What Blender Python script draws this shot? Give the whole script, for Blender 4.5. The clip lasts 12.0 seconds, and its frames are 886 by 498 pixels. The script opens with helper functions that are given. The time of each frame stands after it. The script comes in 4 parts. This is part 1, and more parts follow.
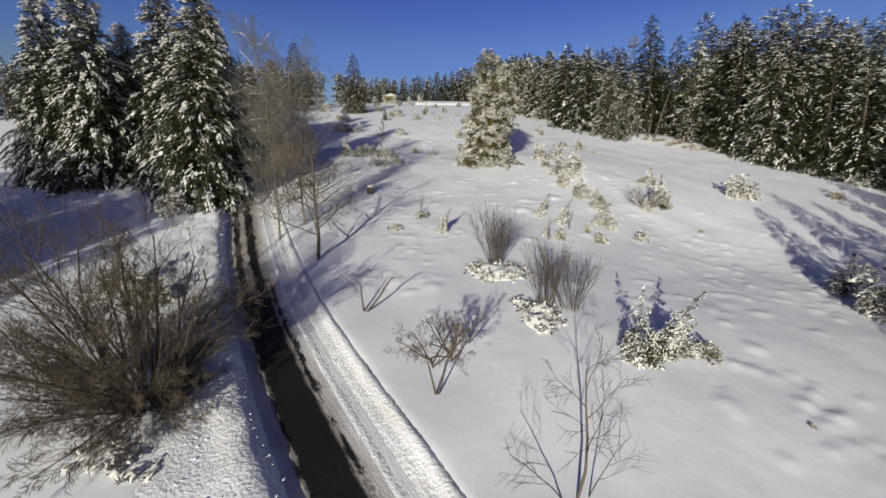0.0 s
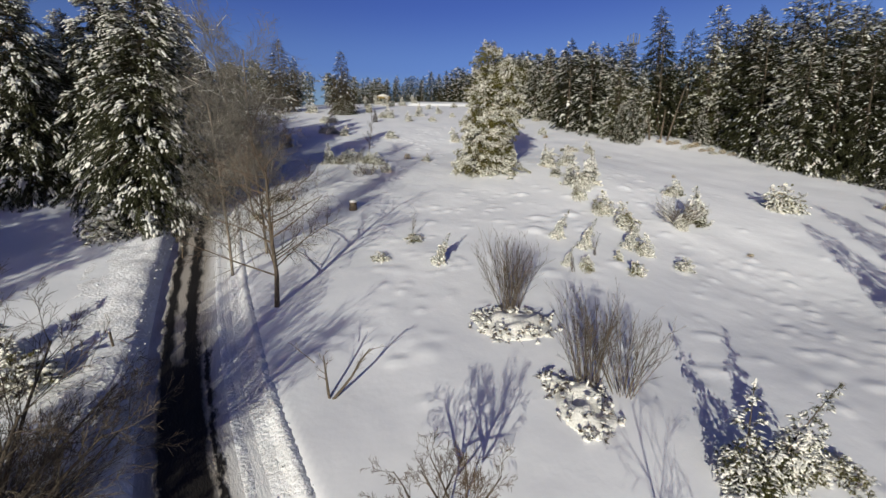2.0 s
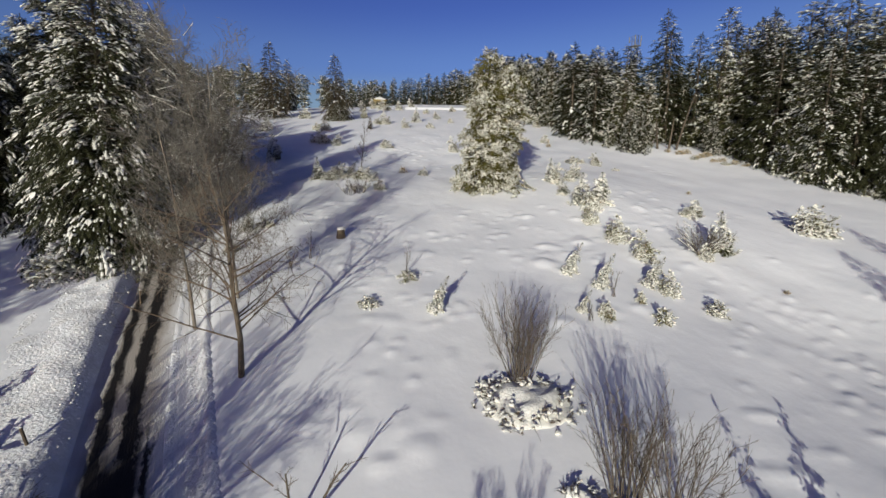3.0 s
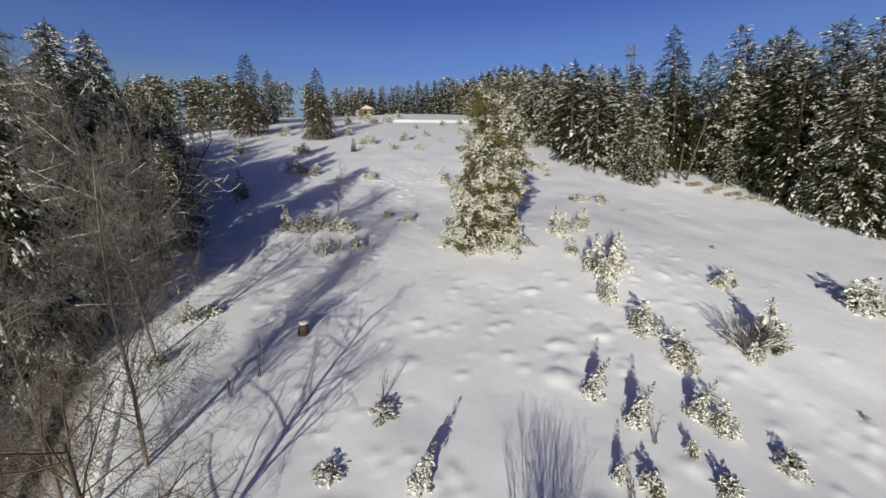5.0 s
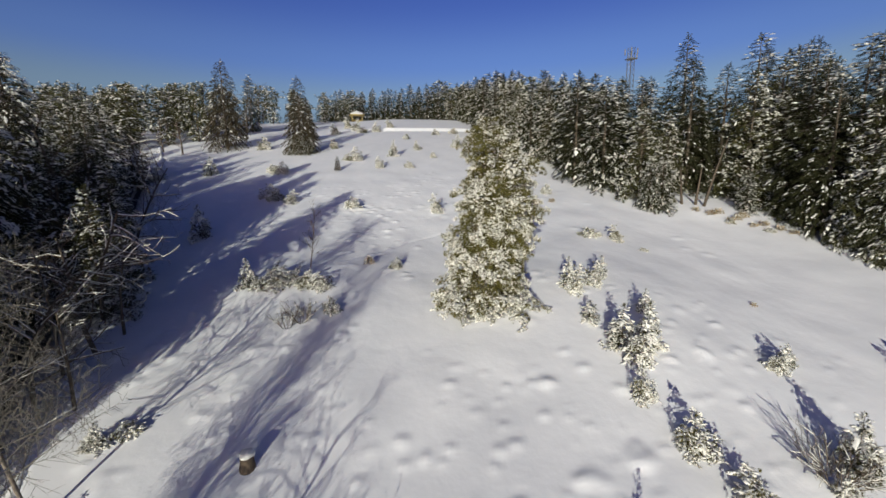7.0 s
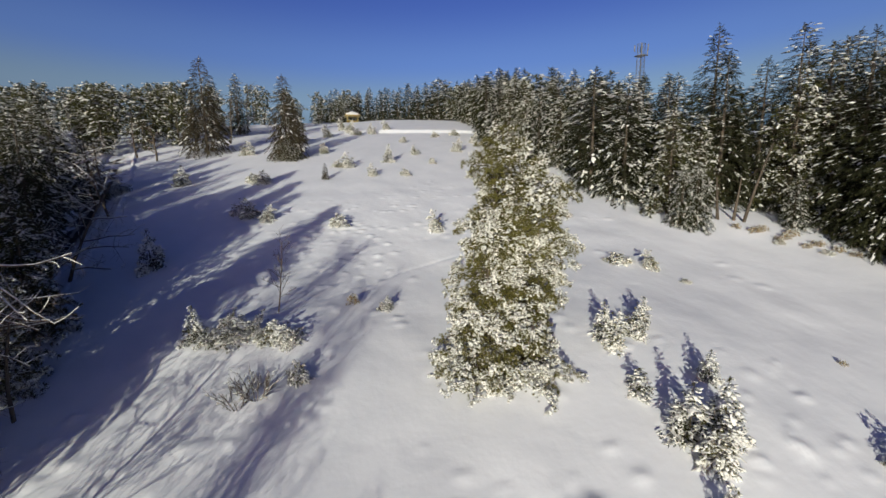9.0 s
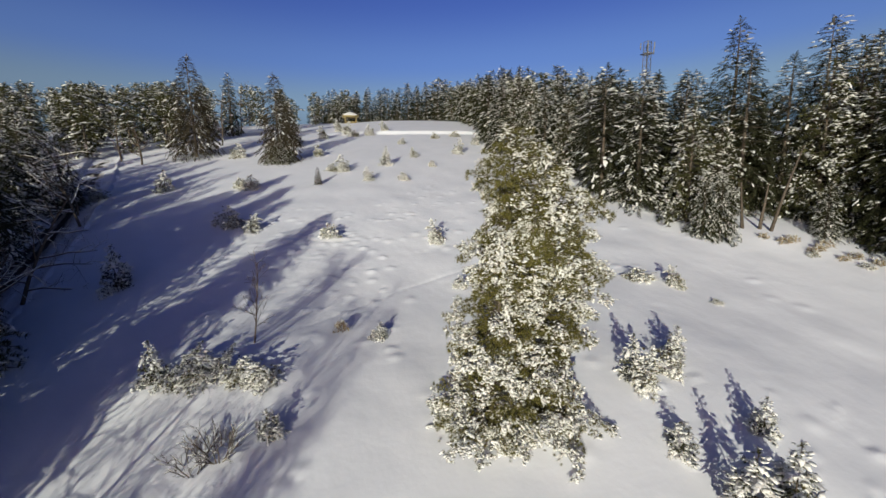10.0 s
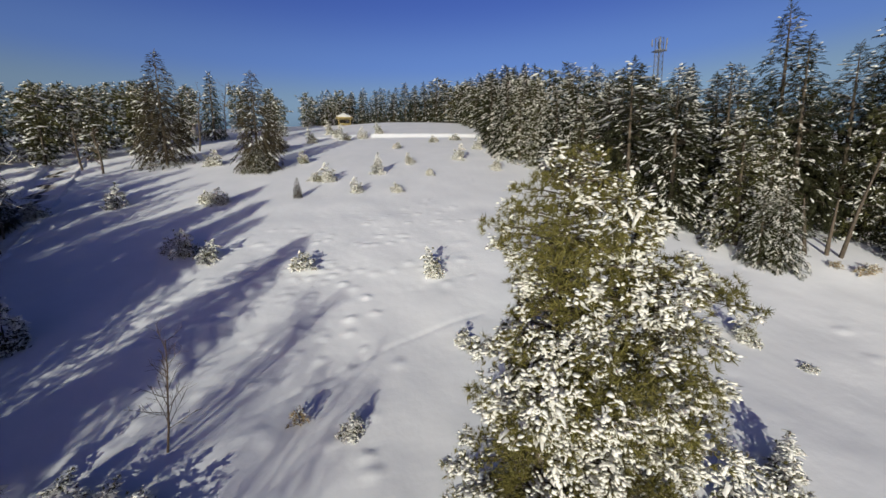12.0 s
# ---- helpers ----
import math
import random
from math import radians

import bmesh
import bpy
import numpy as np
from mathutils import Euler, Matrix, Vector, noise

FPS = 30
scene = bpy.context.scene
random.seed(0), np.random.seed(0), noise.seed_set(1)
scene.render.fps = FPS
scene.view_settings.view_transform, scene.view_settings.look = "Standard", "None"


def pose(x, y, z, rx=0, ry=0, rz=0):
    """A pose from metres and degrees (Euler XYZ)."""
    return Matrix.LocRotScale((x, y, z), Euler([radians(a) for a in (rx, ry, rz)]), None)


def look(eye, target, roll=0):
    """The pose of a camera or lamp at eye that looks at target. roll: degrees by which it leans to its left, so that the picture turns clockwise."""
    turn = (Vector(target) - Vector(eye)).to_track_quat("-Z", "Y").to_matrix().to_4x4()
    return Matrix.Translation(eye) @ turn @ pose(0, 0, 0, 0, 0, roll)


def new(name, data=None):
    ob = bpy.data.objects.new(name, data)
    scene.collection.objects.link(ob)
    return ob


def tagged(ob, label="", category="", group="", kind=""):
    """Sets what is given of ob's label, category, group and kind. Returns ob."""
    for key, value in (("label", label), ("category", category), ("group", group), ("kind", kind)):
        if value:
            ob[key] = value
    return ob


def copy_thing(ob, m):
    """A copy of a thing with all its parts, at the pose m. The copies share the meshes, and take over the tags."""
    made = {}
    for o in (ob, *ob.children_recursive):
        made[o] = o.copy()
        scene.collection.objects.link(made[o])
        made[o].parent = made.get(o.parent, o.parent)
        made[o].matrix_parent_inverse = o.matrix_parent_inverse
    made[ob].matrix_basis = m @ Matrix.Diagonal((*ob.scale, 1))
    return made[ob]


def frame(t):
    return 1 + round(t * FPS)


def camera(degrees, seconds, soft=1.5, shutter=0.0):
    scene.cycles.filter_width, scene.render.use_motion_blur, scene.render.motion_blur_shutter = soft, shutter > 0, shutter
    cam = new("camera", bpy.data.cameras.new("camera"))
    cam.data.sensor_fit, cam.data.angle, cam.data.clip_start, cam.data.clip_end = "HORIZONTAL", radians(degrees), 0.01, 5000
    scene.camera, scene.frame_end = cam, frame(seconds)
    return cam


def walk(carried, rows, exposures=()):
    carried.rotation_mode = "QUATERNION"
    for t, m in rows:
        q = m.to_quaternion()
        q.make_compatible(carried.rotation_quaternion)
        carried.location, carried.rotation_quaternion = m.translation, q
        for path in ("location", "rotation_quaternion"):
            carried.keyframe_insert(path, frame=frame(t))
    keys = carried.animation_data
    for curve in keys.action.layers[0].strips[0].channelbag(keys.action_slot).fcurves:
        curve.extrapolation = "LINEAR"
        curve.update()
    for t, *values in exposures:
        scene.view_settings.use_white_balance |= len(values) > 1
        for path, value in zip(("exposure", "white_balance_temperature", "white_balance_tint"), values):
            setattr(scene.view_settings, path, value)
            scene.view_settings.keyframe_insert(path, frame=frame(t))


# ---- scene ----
import functools

cam = camera(96.0, 12.0)
METRES, EYE, TILT, LEAN, TURN = 55.0, 10.5, -9.0, 0.0, 0.0
ROWS = [
    (0.0, 0.0, 0.0, 0.0, 0.0, 0.0, 0.0),
    (0.5, -0.0011, 0.0289, 0.009, -0.25, 0.08, 0.1),
    (1.0, -0.0021, 0.0622, 0.0202, -0.49, 0.06, 0.21),
    (1.5, -0.0028, 0.0953, 0.0313, -0.65, 0.1, 0.3),
    (2.0, -0.0029, 0.1346, 0.0456, -0.72, 0.15, 0.4),
    (2.5, -0.0022, 0.17, 0.0663, -0.86, 0.14, 0.5),
    (3.0, -0.0008, 0.2062, 0.0981, -0.96, 0.15, 0.56),
    (5.0, 0.008, 0.3329, 0.2275, -2.16, 0.07, 0.9),
    (5.5, 0.0106, 0.3631, 0.2551, -2.87, -0.03, 1.09),
    (6.0, 0.0138, 0.3974, 0.2833, -3.02, -0.08, 1.15),
    (6.5, 0.0157, 0.429, 0.3083, -2.94, -0.15, 1.16),
    (7.0, 0.0183, 0.4636, 0.3324, -3.01, -0.18, 1.23),
    (9.0, 0.0262, 0.6136, 0.3922, -3.01, -0.31, 1.43),
    (9.5, 0.0283, 0.6516, 0.4047, -2.96, -0.3, 1.47),
    (10.0, 0.0305, 0.6936, 0.4187, -2.94, -0.25, 1.53),
    (10.5, 0.0331, 0.7323, 0.4322, -2.92, -0.2, 1.59),
    (11.0, 0.0362, 0.7744, 0.4474, -2.9, -0.15, 1.64),
    (11.5, 0.0391, 0.8139, 0.4613, -2.91, -0.11, 1.66),
    (12.0, 0.0414, 0.8564, 0.4761, -2.99, -0.13, 1.7),
]
walk(cam, [(t, pose(0, 0, EYE, TILT, LEAN, TURN) @ pose(METRES * x, METRES * y, METRES * z, 90 + pitch, roll, yaw)) for t, x, y, z, yaw, pitch, roll in ROWS],
     [(0.0, 0.0, 6500, 9.0), (12.0, 0.0, 6500, 9.0)])

# ---- light ----
SUN_AZ, SUN_EL = 16.5, 8.4          # the way the shadows run from +y towards +x; the sun's height
world = bpy.data.worlds.new("world")
scene.world = world
world.use_nodes = True
wn, wl = world.node_tree.nodes, world.node_tree.links
wn.clear()
sky = wn.new("ShaderNodeTexSky")
sky.sky_type = "NISHITA"
sky.sun_disc = False
sky.sun_elevation = radians(SUN_EL)
sky.sun_rotation = radians(180 + SUN_AZ)
sky.altitude = 900
sky.air_density, sky.dust_density, sky.ozone_density = 1.2, 2.2, 6.0
bg = wn.new("ShaderNodeBackground")
bg.inputs["Strength"].default_value = 0.092
wo = wn.new("ShaderNodeOutputWorld")
tone = wn.new("ShaderNodeMix")
tone.data_type, tone.blend_type = "RGBA", "MULTIPLY"
tone.inputs["Factor"].default_value = 1.0
# pale haze over the horizon, deepening to a violet blue overhead
height = wn.new("ShaderNodeSeparateXYZ")
wl.new(wn.new("ShaderNodeTexCoord").outputs["Generated"], height.inputs[0])
haze = wn.new("ShaderNodeValToRGB")
haze.color_ramp.interpolation = "EASE"
haze.color_ramp.elements[0].position, haze.color_ramp.elements[0].color = 0.08, (1.0, 0.68, 0.66, 1)
haze.color_ramp.elements[1].position, haze.color_ramp.elements[1].color = 1.0, (0.38, 0.26, 0.40, 1)
for at, tint in ((0.19, (3.8, 1.75, 1.25, 1)), (0.27, (2.8, 1.48, 1.58, 1)), (0.40, (1.85, 1.02, 1.45, 1)), (0.58, (0.66, 0.41, 0.64, 1))):
    haze.color_ramp.elements.new(at).color = tint
wl.new(height.outputs[2], haze.inputs[0])
wl.new(haze.outputs[0], tone.inputs[7])
wl.new(sky.outputs[0], tone.inputs[6])
wl.new(tone.outputs[2], bg.inputs[0])
wl.new(bg.outputs[0], wo.inputs[0])
sun_data = bpy.data.lights.new("sun", "SUN")
sun_data.energy, sun_data.angle, sun_data.color = 4.1, radians(0.55), (0.985, 0.975, 0.84)
sun = new("sun", sun_data)
sun.matrix_world = look((0, 0, 80), (math.sin(radians(SUN_AZ)) * math.cos(radians(SUN_EL)), math.cos(radians(SUN_AZ)) * math.cos(radians(SUN_EL)), 80 - math.sin(radians(SUN_EL))))


# ---- materials ----
def material(name, colour, rough=0.8, colour2=None, scale=3.0, detail=5.0, bump=0.0, bump_scale=20.0, vary=0.0, island=False, spec=0.3, metal=0.0, trans=0.0, coarse=0.3):
    """A principled material whose two colours mix by noise at two sizes, with bump and a small shift per object."""
    m = bpy.data.materials.new(name)
    m.use_nodes = True
    n, l = m.node_tree.nodes, m.node_tree.links
    b = n["Principled BSDF"]
    b.inputs["Roughness"].default_value = rough
    b.inputs["Metallic"].default_value = metal
    b.inputs["Specular IOR Level"].default_value = spec
    co = n.new("ShaderNodeTexCoord").outputs["Object"]
    c2 = colour2 or tuple(c * 0.75 for c in colour)
    n1 = n.new("ShaderNodeTexNoise")
    n1.inputs["Scale"].default_value, n1.inputs["Detail"].default_value = scale, detail
    n2 = n.new("ShaderNodeTexNoise")
    n2.inputs["Scale"].default_value, n2.inputs["Detail"].default_value = scale * coarse, 3.0
    l.new(co, n1.inputs["Vector"])
    l.new(co, n2.inputs["Vector"])
    add = n.new("ShaderNodeMath")
    add.operation = "ADD"
    l.new(n1.outputs[0], add.inputs[0])
    l.new(n2.outputs[0], add.inputs[1])
    ramp = n.new("ShaderNodeMapRange")
    ramp.inputs["From Min"].default_value, ramp.inputs["From Max"].default_value = 0.75, 1.25
    l.new(add.outputs[0], ramp.inputs["Value"])
    fac = ramp.outputs[0]
    if island:
        geo = n.new("ShaderNodeNewGeometry")
        mix0 = n.new("ShaderNodeMix")
        mix0.inputs["Factor"].default_value = 0.65
        l.new(fac, mix0.inputs["A"])
        l.new(geo.outputs["Random Per Island"], mix0.inputs["B"])
        fac = mix0.outputs["Result"]
    mix = n.new("ShaderNodeMix")
    mix.data_type = "RGBA"
    l.new(fac, mix.inputs["Factor"])
    mix.inputs[6].default_value, mix.inputs[7].default_value = (*colour, 1), (*c2, 1)
    out = mix.outputs[2]
    if vary:
        info = n.new("ShaderNodeObjectInfo")
        mr = n.new("ShaderNodeMapRange")
        mr.inputs["To Min"].default_value, mr.inputs["To Max"].default_value = 1 - vary, 1 + vary
        l.new(info.outputs["Random"], mr.inputs["Value"])
        hs = n.new("ShaderNodeHueSaturation")
        l.new(mr.outputs[0], hs.inputs["Value"])
        l.new(out, hs.inputs["Color"])
        out = hs.outputs[0]
    l.new(out, b.inputs["Base Color"])
    if trans:
        b.inputs["Subsurface Weight"].default_value = trans
        b.inputs["Subsurface Radius"].default_value = (0.05, 0.05, 0.05)
    if bump:
        n3 = n.new("ShaderNodeTexNoise")
        n3.inputs["Scale"].default_value, n3.inputs["Detail"].default_value = bump_scale, 6.0
        l.new(co, n3.inputs["Vector"])
        bp = n.new("ShaderNodeBump")
        bp.inputs["Strength"].default_value, bp.inputs["Distance"].default_value = bump, 0.1
        l.new(n3.outputs[0], bp.inputs["Height"])
        l.new(bp.outputs[0], b.inputs["Normal"])
    return m


SNOW = material("snow", (0.90, 0.90, 0.91), 0.7, (0.84, 0.845, 0.86), 0.35, 6, 0.22, 1.4, spec=0.25)
SNOW_ROUGH = material("ploughed_snow", (0.90, 0.90, 0.91), 0.7, (0.74, 0.73, 0.72), 2.0, 6, 0.8, 7.0, spec=0.25)
TREE_SNOW = material("tree_snow", (0.89, 0.87, 0.81), 0.75, (0.78, 0.76, 0.69), 3.0, 4, 0.5, 9.0, spec=0.2)
SPRUCE = material("spruce_needles", (0.019, 0.022, 0.008), 0.65, (0.044, 0.044, 0.016), 1.2, 4, vary=0.25, island=True)
PINE = material("pine_needles", (0.074, 0.067, 0.017), 0.6, (0.165, 0.145, 0.036), 1.2, 4, vary=0.15, island=True)
PINE_DARK = material("dark_pine_needles", (0.034, 0.037, 0.012), 0.65, (0.085, 0.080, 0.024), 1.2, 4, vary=0.2, island=True)
LARCH = material("larch_twigs", (0.045, 0.036, 0.020), 0.8, (0.088, 0.070, 0.040), 1.2, 4, vary=0.15, island=True)
DRY = material("dry_grass", (0.28, 0.21, 0.11), 0.85, (0.40, 0.31, 0.17), 2.0, 4, island=True)
BARK = material("dark_bark", (0.075, 0.058, 0.042), 0.9, (0.15, 0.12, 0.09), 4.0, 6, 0.8, 18.0, vary=0.15)
TWIG = material("brown_twigs", (0.085, 0.060, 0.042), 0.85, (0.17, 0.125, 0.085), 2.5, 4, 0.3, 25.0, vary=0.15)
SHOOT = material("grey_brown_shoots", (0.080, 0.064, 0.048), 0.85, (0.16, 0.128, 0.095), 2.5, 4, 0.3, 25.0, vary=0.1)
HAZE = material("grey_birch_twigs", (0.12, 0.108, 0.09), 0.85, (0.22, 0.20, 0.17), 2.5, 4, 0.3, 25.0, vary=0.1)
PALE = material("pale_birch_bark", (0.30, 0.26, 0.21), 0.8, (0.14, 0.11, 0.085), 3.0, 6, 0.5, 16.0, vary=0.1)
WOOD = material("old_wood", (0.16, 0.12, 0.08), 0.85, (0.08, 0.06, 0.045), 6.0, 6, 0.6, 30.0)
YELLOW_WOOD = material("yellow_wood", (0.42, 0.33, 0.14), 0.6, (0.32, 0.24, 0.09), 4.0, 4, 0.2, 20.0)
STEEL = material("galvanised_steel", (0.30, 0.31, 0.32), 0.5, (0.2, 0.2, 0.2), 3.0, 4, metal=0.7)
PANEL = material("grey_antenna_panel", (0.22, 0.22, 0.22), 0.5, (0.16, 0.16, 0.16), 2.0, 3)
WALL = material("white_plaster", (0.72, 0.70, 0.66), 0.9, (0.6, 0.58, 0.54), 2.0, 5, 0.2, 20.0)
DARK = material("dark_opening", (0.02, 0.02, 0.022), 0.3)


def road_material():
    """Wet black asphalt in two wheel lanes, with trodden brown slush and packed snow beside and between them."""
    m = bpy.data.materials.new("wet_asphalt_and_slush")
    m.use_nodes = True
    n, l = m.node_tree.nodes, m.node_tree.links
    b = n["Principled BSDF"]
    uv = n.new("ShaderNodeUVMap").outputs[0]
    sep = n.new("ShaderNodeSeparateXYZ")
    l.new(uv, sep.inputs[0])

    def maths(op, a, c=None):
        k = n.new("ShaderNodeMath")
        k.operation = op
        for i, v in enumerate((a, c)):
            if v is None:
                continue
            if isinstance(v, (int, float)):
                k.inputs[i].default_value = v
            else:
                l.new(v, k.inputs[i])
        return k.outputs[0]

    def noise_at(sx, sy, detail=5.0):
        mp = n.new("ShaderNodeMapping")
        mp.inputs["Scale"].default_value = (sx, sy, 1)
        l.new(uv, mp.inputs[0])
        t = n.new("ShaderNodeTexNoise")
        t.inputs["Scale"].default_value, t.inputs["Detail"].default_value = 1.0, detail
        l.new(mp.outputs[0], t.inputs["Vector"])
        return maths("SUBTRACT", t.outputs[0], 0.5)

    u, v = sep.outputs[0], sep.outputs[1]
    edge = maths("ADD", maths("MULTIPLY", noise_at(2.2, 0.7), 0.75), maths("MULTIPLY", noise_at(9, 5), 0.25))

    def lane(centre, half, wobble=1.0, soft=0.1):
        d = maths("SUBTRACT", half, maths("ABSOLUTE", maths("SUBTRACT", u, centre)))
        d = maths("ADD", d, maths("MULTIPLY", edge, wobble))
        r = n.new("ShaderNodeMapRange")
        r.inputs["From Min"].default_value, r.inputs["From Max"].default_value = -soft, soft
        l.new(d, r.inputs["Value"])
        return r.outputs[0]

    wide = lane(0.0, 0.86, 0.6)
    left, right = lane(-0.66, 0.25, 0.9), lane(0.42, 0.36, 1.2)
    track = lane(1.05, 0.10, 1.5)
    # the full black width gives way to two wheel lanes up the road
    far = n.new("ShaderNodeMapRange")
    far.inputs["From Min"].default_value, far.inputs["From Max"].default_value = 17.0, 19.5
    l.new(maths("ADD", v, maths("MULTIPLY", noise_at(1.2, 0.35), 7.0)), far.inputs["Value"])
    near = maths("SUBTRACT", 1.0, far.outputs[0])
    bare = maths("MAXIMUM", maths("MULTIPLY", wide, near), maths("MAXIMUM", left, maths("MAXIMUM", right, maths("MULTIPLY", track, near))))
    slush = n.new("ShaderNodeMix")
    slush.data_type = "RGBA"
    # brown slush near the lanes, cleaner packed snow towards the verge
    side = n.new("ShaderNodeMapRange")
    side.inputs["From Min"].default_value, side.inputs["From Max"].default_value = 0.9, 1.9
    l.new(maths("ADD", maths("ABSOLUTE", u), maths("MULTIPLY", noise_at(1.5, 0.5), 1.2)), side.inputs["Value"])
    l.new(side.outputs[0], slush.inputs["Factor"])
    slush.inputs[6].default_value, slush.inputs[7].default_value = (0.40, 0.36, 0.31, 1), (0.82, 0.81, 0.80, 1)
    mix = n.new("ShaderNodeMix")
    mix.data_type = "RGBA"
    l.new(bare, mix.inputs["Factor"])
    l.new(slush.outputs[2], mix.inputs[6])
    mix.inputs[7].default_value = (0.018, 0.016, 0.015, 1)
    l.new(mix.outputs[2], b.inputs["Base Color"])
    rr = n.new("ShaderNodeMapRange")
    rr.inputs["To Min"].default_value, rr.inputs["To Max"].default_value = 0.75, 0.55
    l.new(bare, rr.inputs["Value"])
    l.new(rr.outputs[0], b.inputs["Roughness"])
    b.inputs["Specular IOR Level"].default_value = 0.25
    bp = n.new("ShaderNodeBump")
    bp.inputs["Strength"].default_value, bp.inputs["Distance"].default_value = 0.6, 0.04
    l.new(maths("SUBTRACT", maths("ADD", noise_at(14, 6), noise_at(6, 1.0)), bare), bp.inputs["Height"])
    l.new(bp.outputs[0], b.inputs["Normal"])
    return m


ROAD_MAT = road_material()


# ---- mesh helpers ----
@functools.lru_cache(None)
def tube_faces(m, sides, cap):
    """The unit ring of a tube and the triangles between its rings."""
    th = np.arange(sides) * 2 * math.pi / sides
    f = []
    for i in range(m - 1):
        for j in range(sides):
            p, q = i * sides + j, i * sides + (j + 1) % sides
            f += [(p, q, q + sides), (p, q + sides, p + sides)]
    if cap:
        e = (m - 1) * sides
        f += [(e, e + j, e + j + 1) for j in range(1, sides - 1)]
    return np.cos(th)[None, :, None], np.sin(th)[None, :, None], np.array(f)


class Shape:
    """Gathers triangles and makes one mesh of them."""

    def __init__(self):
        self.v, self.f, self.n = [], [], 0

    def add(self, v, f):
        self.v.append(np.asarray(v, float).reshape(-1, 3))
        self.f.append(np.asarray(f, int).reshape(-1, 3) + self.n)
        self.n += len(self.v[-1])

    def scatter(self, tv, tf, pos, fwd, size, up=(0, 0, 1)):
        """Copies of a template (x ahead, z up) at pos, turned to fwd, scaled by size (one number or three each)."""
        pos, fwd = np.asarray(pos, float).reshape(-1, 3), np.asarray(fwd, float).reshape(-1, 3)
        if not len(pos):
            return
        size = np.asarray(size, float)
        if size.ndim == 1:
            size = np.repeat(size[:, None], 3, 1)
        d = fwd / (np.linalg.norm(fwd, axis=1, keepdims=True) + 1e-9)
        s = np.cross(np.broadcast_to(up, d.shape), d)
        s /= np.linalg.norm(s, axis=1, keepdims=True) + 1e-9
        w = np.cross(d, s)
        loc = tv[None] * size[:, None, :]
        v = pos[:, None] + loc[..., :1] * d[:, None] + loc[..., 1:2] * s[:, None] + loc[..., 2:] * w[:, None]
        k, m = len(pos), len(tv)
        f = tf[None] + (np.arange(k) * m)[:, None, None]
        self.add(v, f)

    def tube(self, pts, radii, sides=5, cap=True):
        pts, radii = np.asarray(pts, float), np.asarray(radii, float)
        m = len(pts)
        d = np.empty_like(pts)
        d[0], d[-1] = pts[1] - pts[0], pts[-1] - pts[-2]
        d[1:-1] = pts[2:] - pts[:-2]
        d /= np.sqrt((d * d).sum(1))[:, None] + 1e-9
        x, y, z = d[:, 0], d[:, 1], d[:, 2]
        o = np.zeros(m)
        a = np.stack((o, z, -y), 1) if abs(d[0, 0]) < 0.8 else np.stack((-z, o, x), 1)
        a /= np.sqrt((a * a).sum(1))[:, None] + 1e-9
        b = np.stack((y * a[:, 2] - z * a[:, 1], z * a[:, 0] - x * a[:, 2], x * a[:, 1] - y * a[:, 0]), 1)
        c, q, f = tube_faces(m, sides, cap)
        v = pts[:, None] + (c * a[:, None] + q * b[:, None]) * radii[:, None, None]
        self.v.append(v.reshape(-1, 3))
        self.f.append(f + self.n)
        self.n += m * sides

    def box(self, c, s, turn=0.0):
        x, y, z = np.asarray(s, float) / 2
        v = np.array([(i * x, j * y, k * z) for i in (-1, 1) for j in (-1, 1) for k in (-1, 1)])
        ca, sa = math.cos(turn), math.sin(turn)
        v = v @ np.array([[ca, sa, 0], [-sa, ca, 0], [0, 0, 1]]) + np.asarray(c, float)
        f = [(0, 1, 3), (0, 3, 2), (4, 6, 7), (4, 7, 5), (0, 4, 5), (0, 5, 1), (2, 3, 7), (2, 7, 6), (0, 2, 6), (0, 6, 4), (1, 5, 7), (1, 7, 3)]
        self.add(v, f)

    def mesh(self, name, mat, smooth=True):
        me = bpy.data.meshes.new(name)
        v, f = np.concatenate(self.v), np.concatenate(self.f)
        me.vertices.add(len(v))
        me.vertices.foreach_set("co", v.astype(np.float32).ravel())
        me.loops.add(3 * len(f))
        me.loops.foreach_set("vertex_index", f.astype(np.int32).ravel())
        me.polygons.add(len(f))
        me.polygons.foreach_set("loop_start", np.arange(0, 3 * len(f), 3, dtype=np.int32))
        me.materials.append(mat)
        if smooth:
            me.polygons.foreach_set("use_smooth", np.ones(len(f), bool))
        me.update(calc_edges=True)
        return me


def part(name, shape, mat, parent, label="", smooth=True):
    ob = new(name, shape.mesh(name, mat, smooth))
    ob.parent = parent
    if label:
        ob["label"] = label
    return ob


def thing(name, label, category, group="", kind=""):
    return tagged(new(name), label, category, group, kind)


def rnd(seed):
    return np.random.default_rng(seed)


# templates: x ahead, z up
def ico(seed, rough=0.36, flat=0.6):
    bm = bmesh.new()
    bmesh.ops.create_icosphere(bm, subdivisions=1, radius=1)
    v, f = np.array([p.co for p in bm.verts]), np.array([[p.index for p in q.verts] for q in bm.faces])
    bm.free()
    r = rnd(seed)
    v = v * (1 + r.uniform(-rough, rough, (len(v), 1)))
    v[:, 2] *= flat
    return v, f


def ico_fine(seed, rough=0.2):
    bm = bmesh.new()
    bmesh.ops.create_icosphere(bm, subdivisions=2, radius=1)
    v, f = np.array([p.co for p in bm.verts]), np.array([[p.index for p in q.verts] for q in bm.faces])
    bm.free()
    for i, p in enumerate(v):
        v[i] = p * (1 + rough * 1.6 * noise.noise(Vector(p) * 1.7 + Vector((seed * 3.1, 0, 0))))
    return v, f


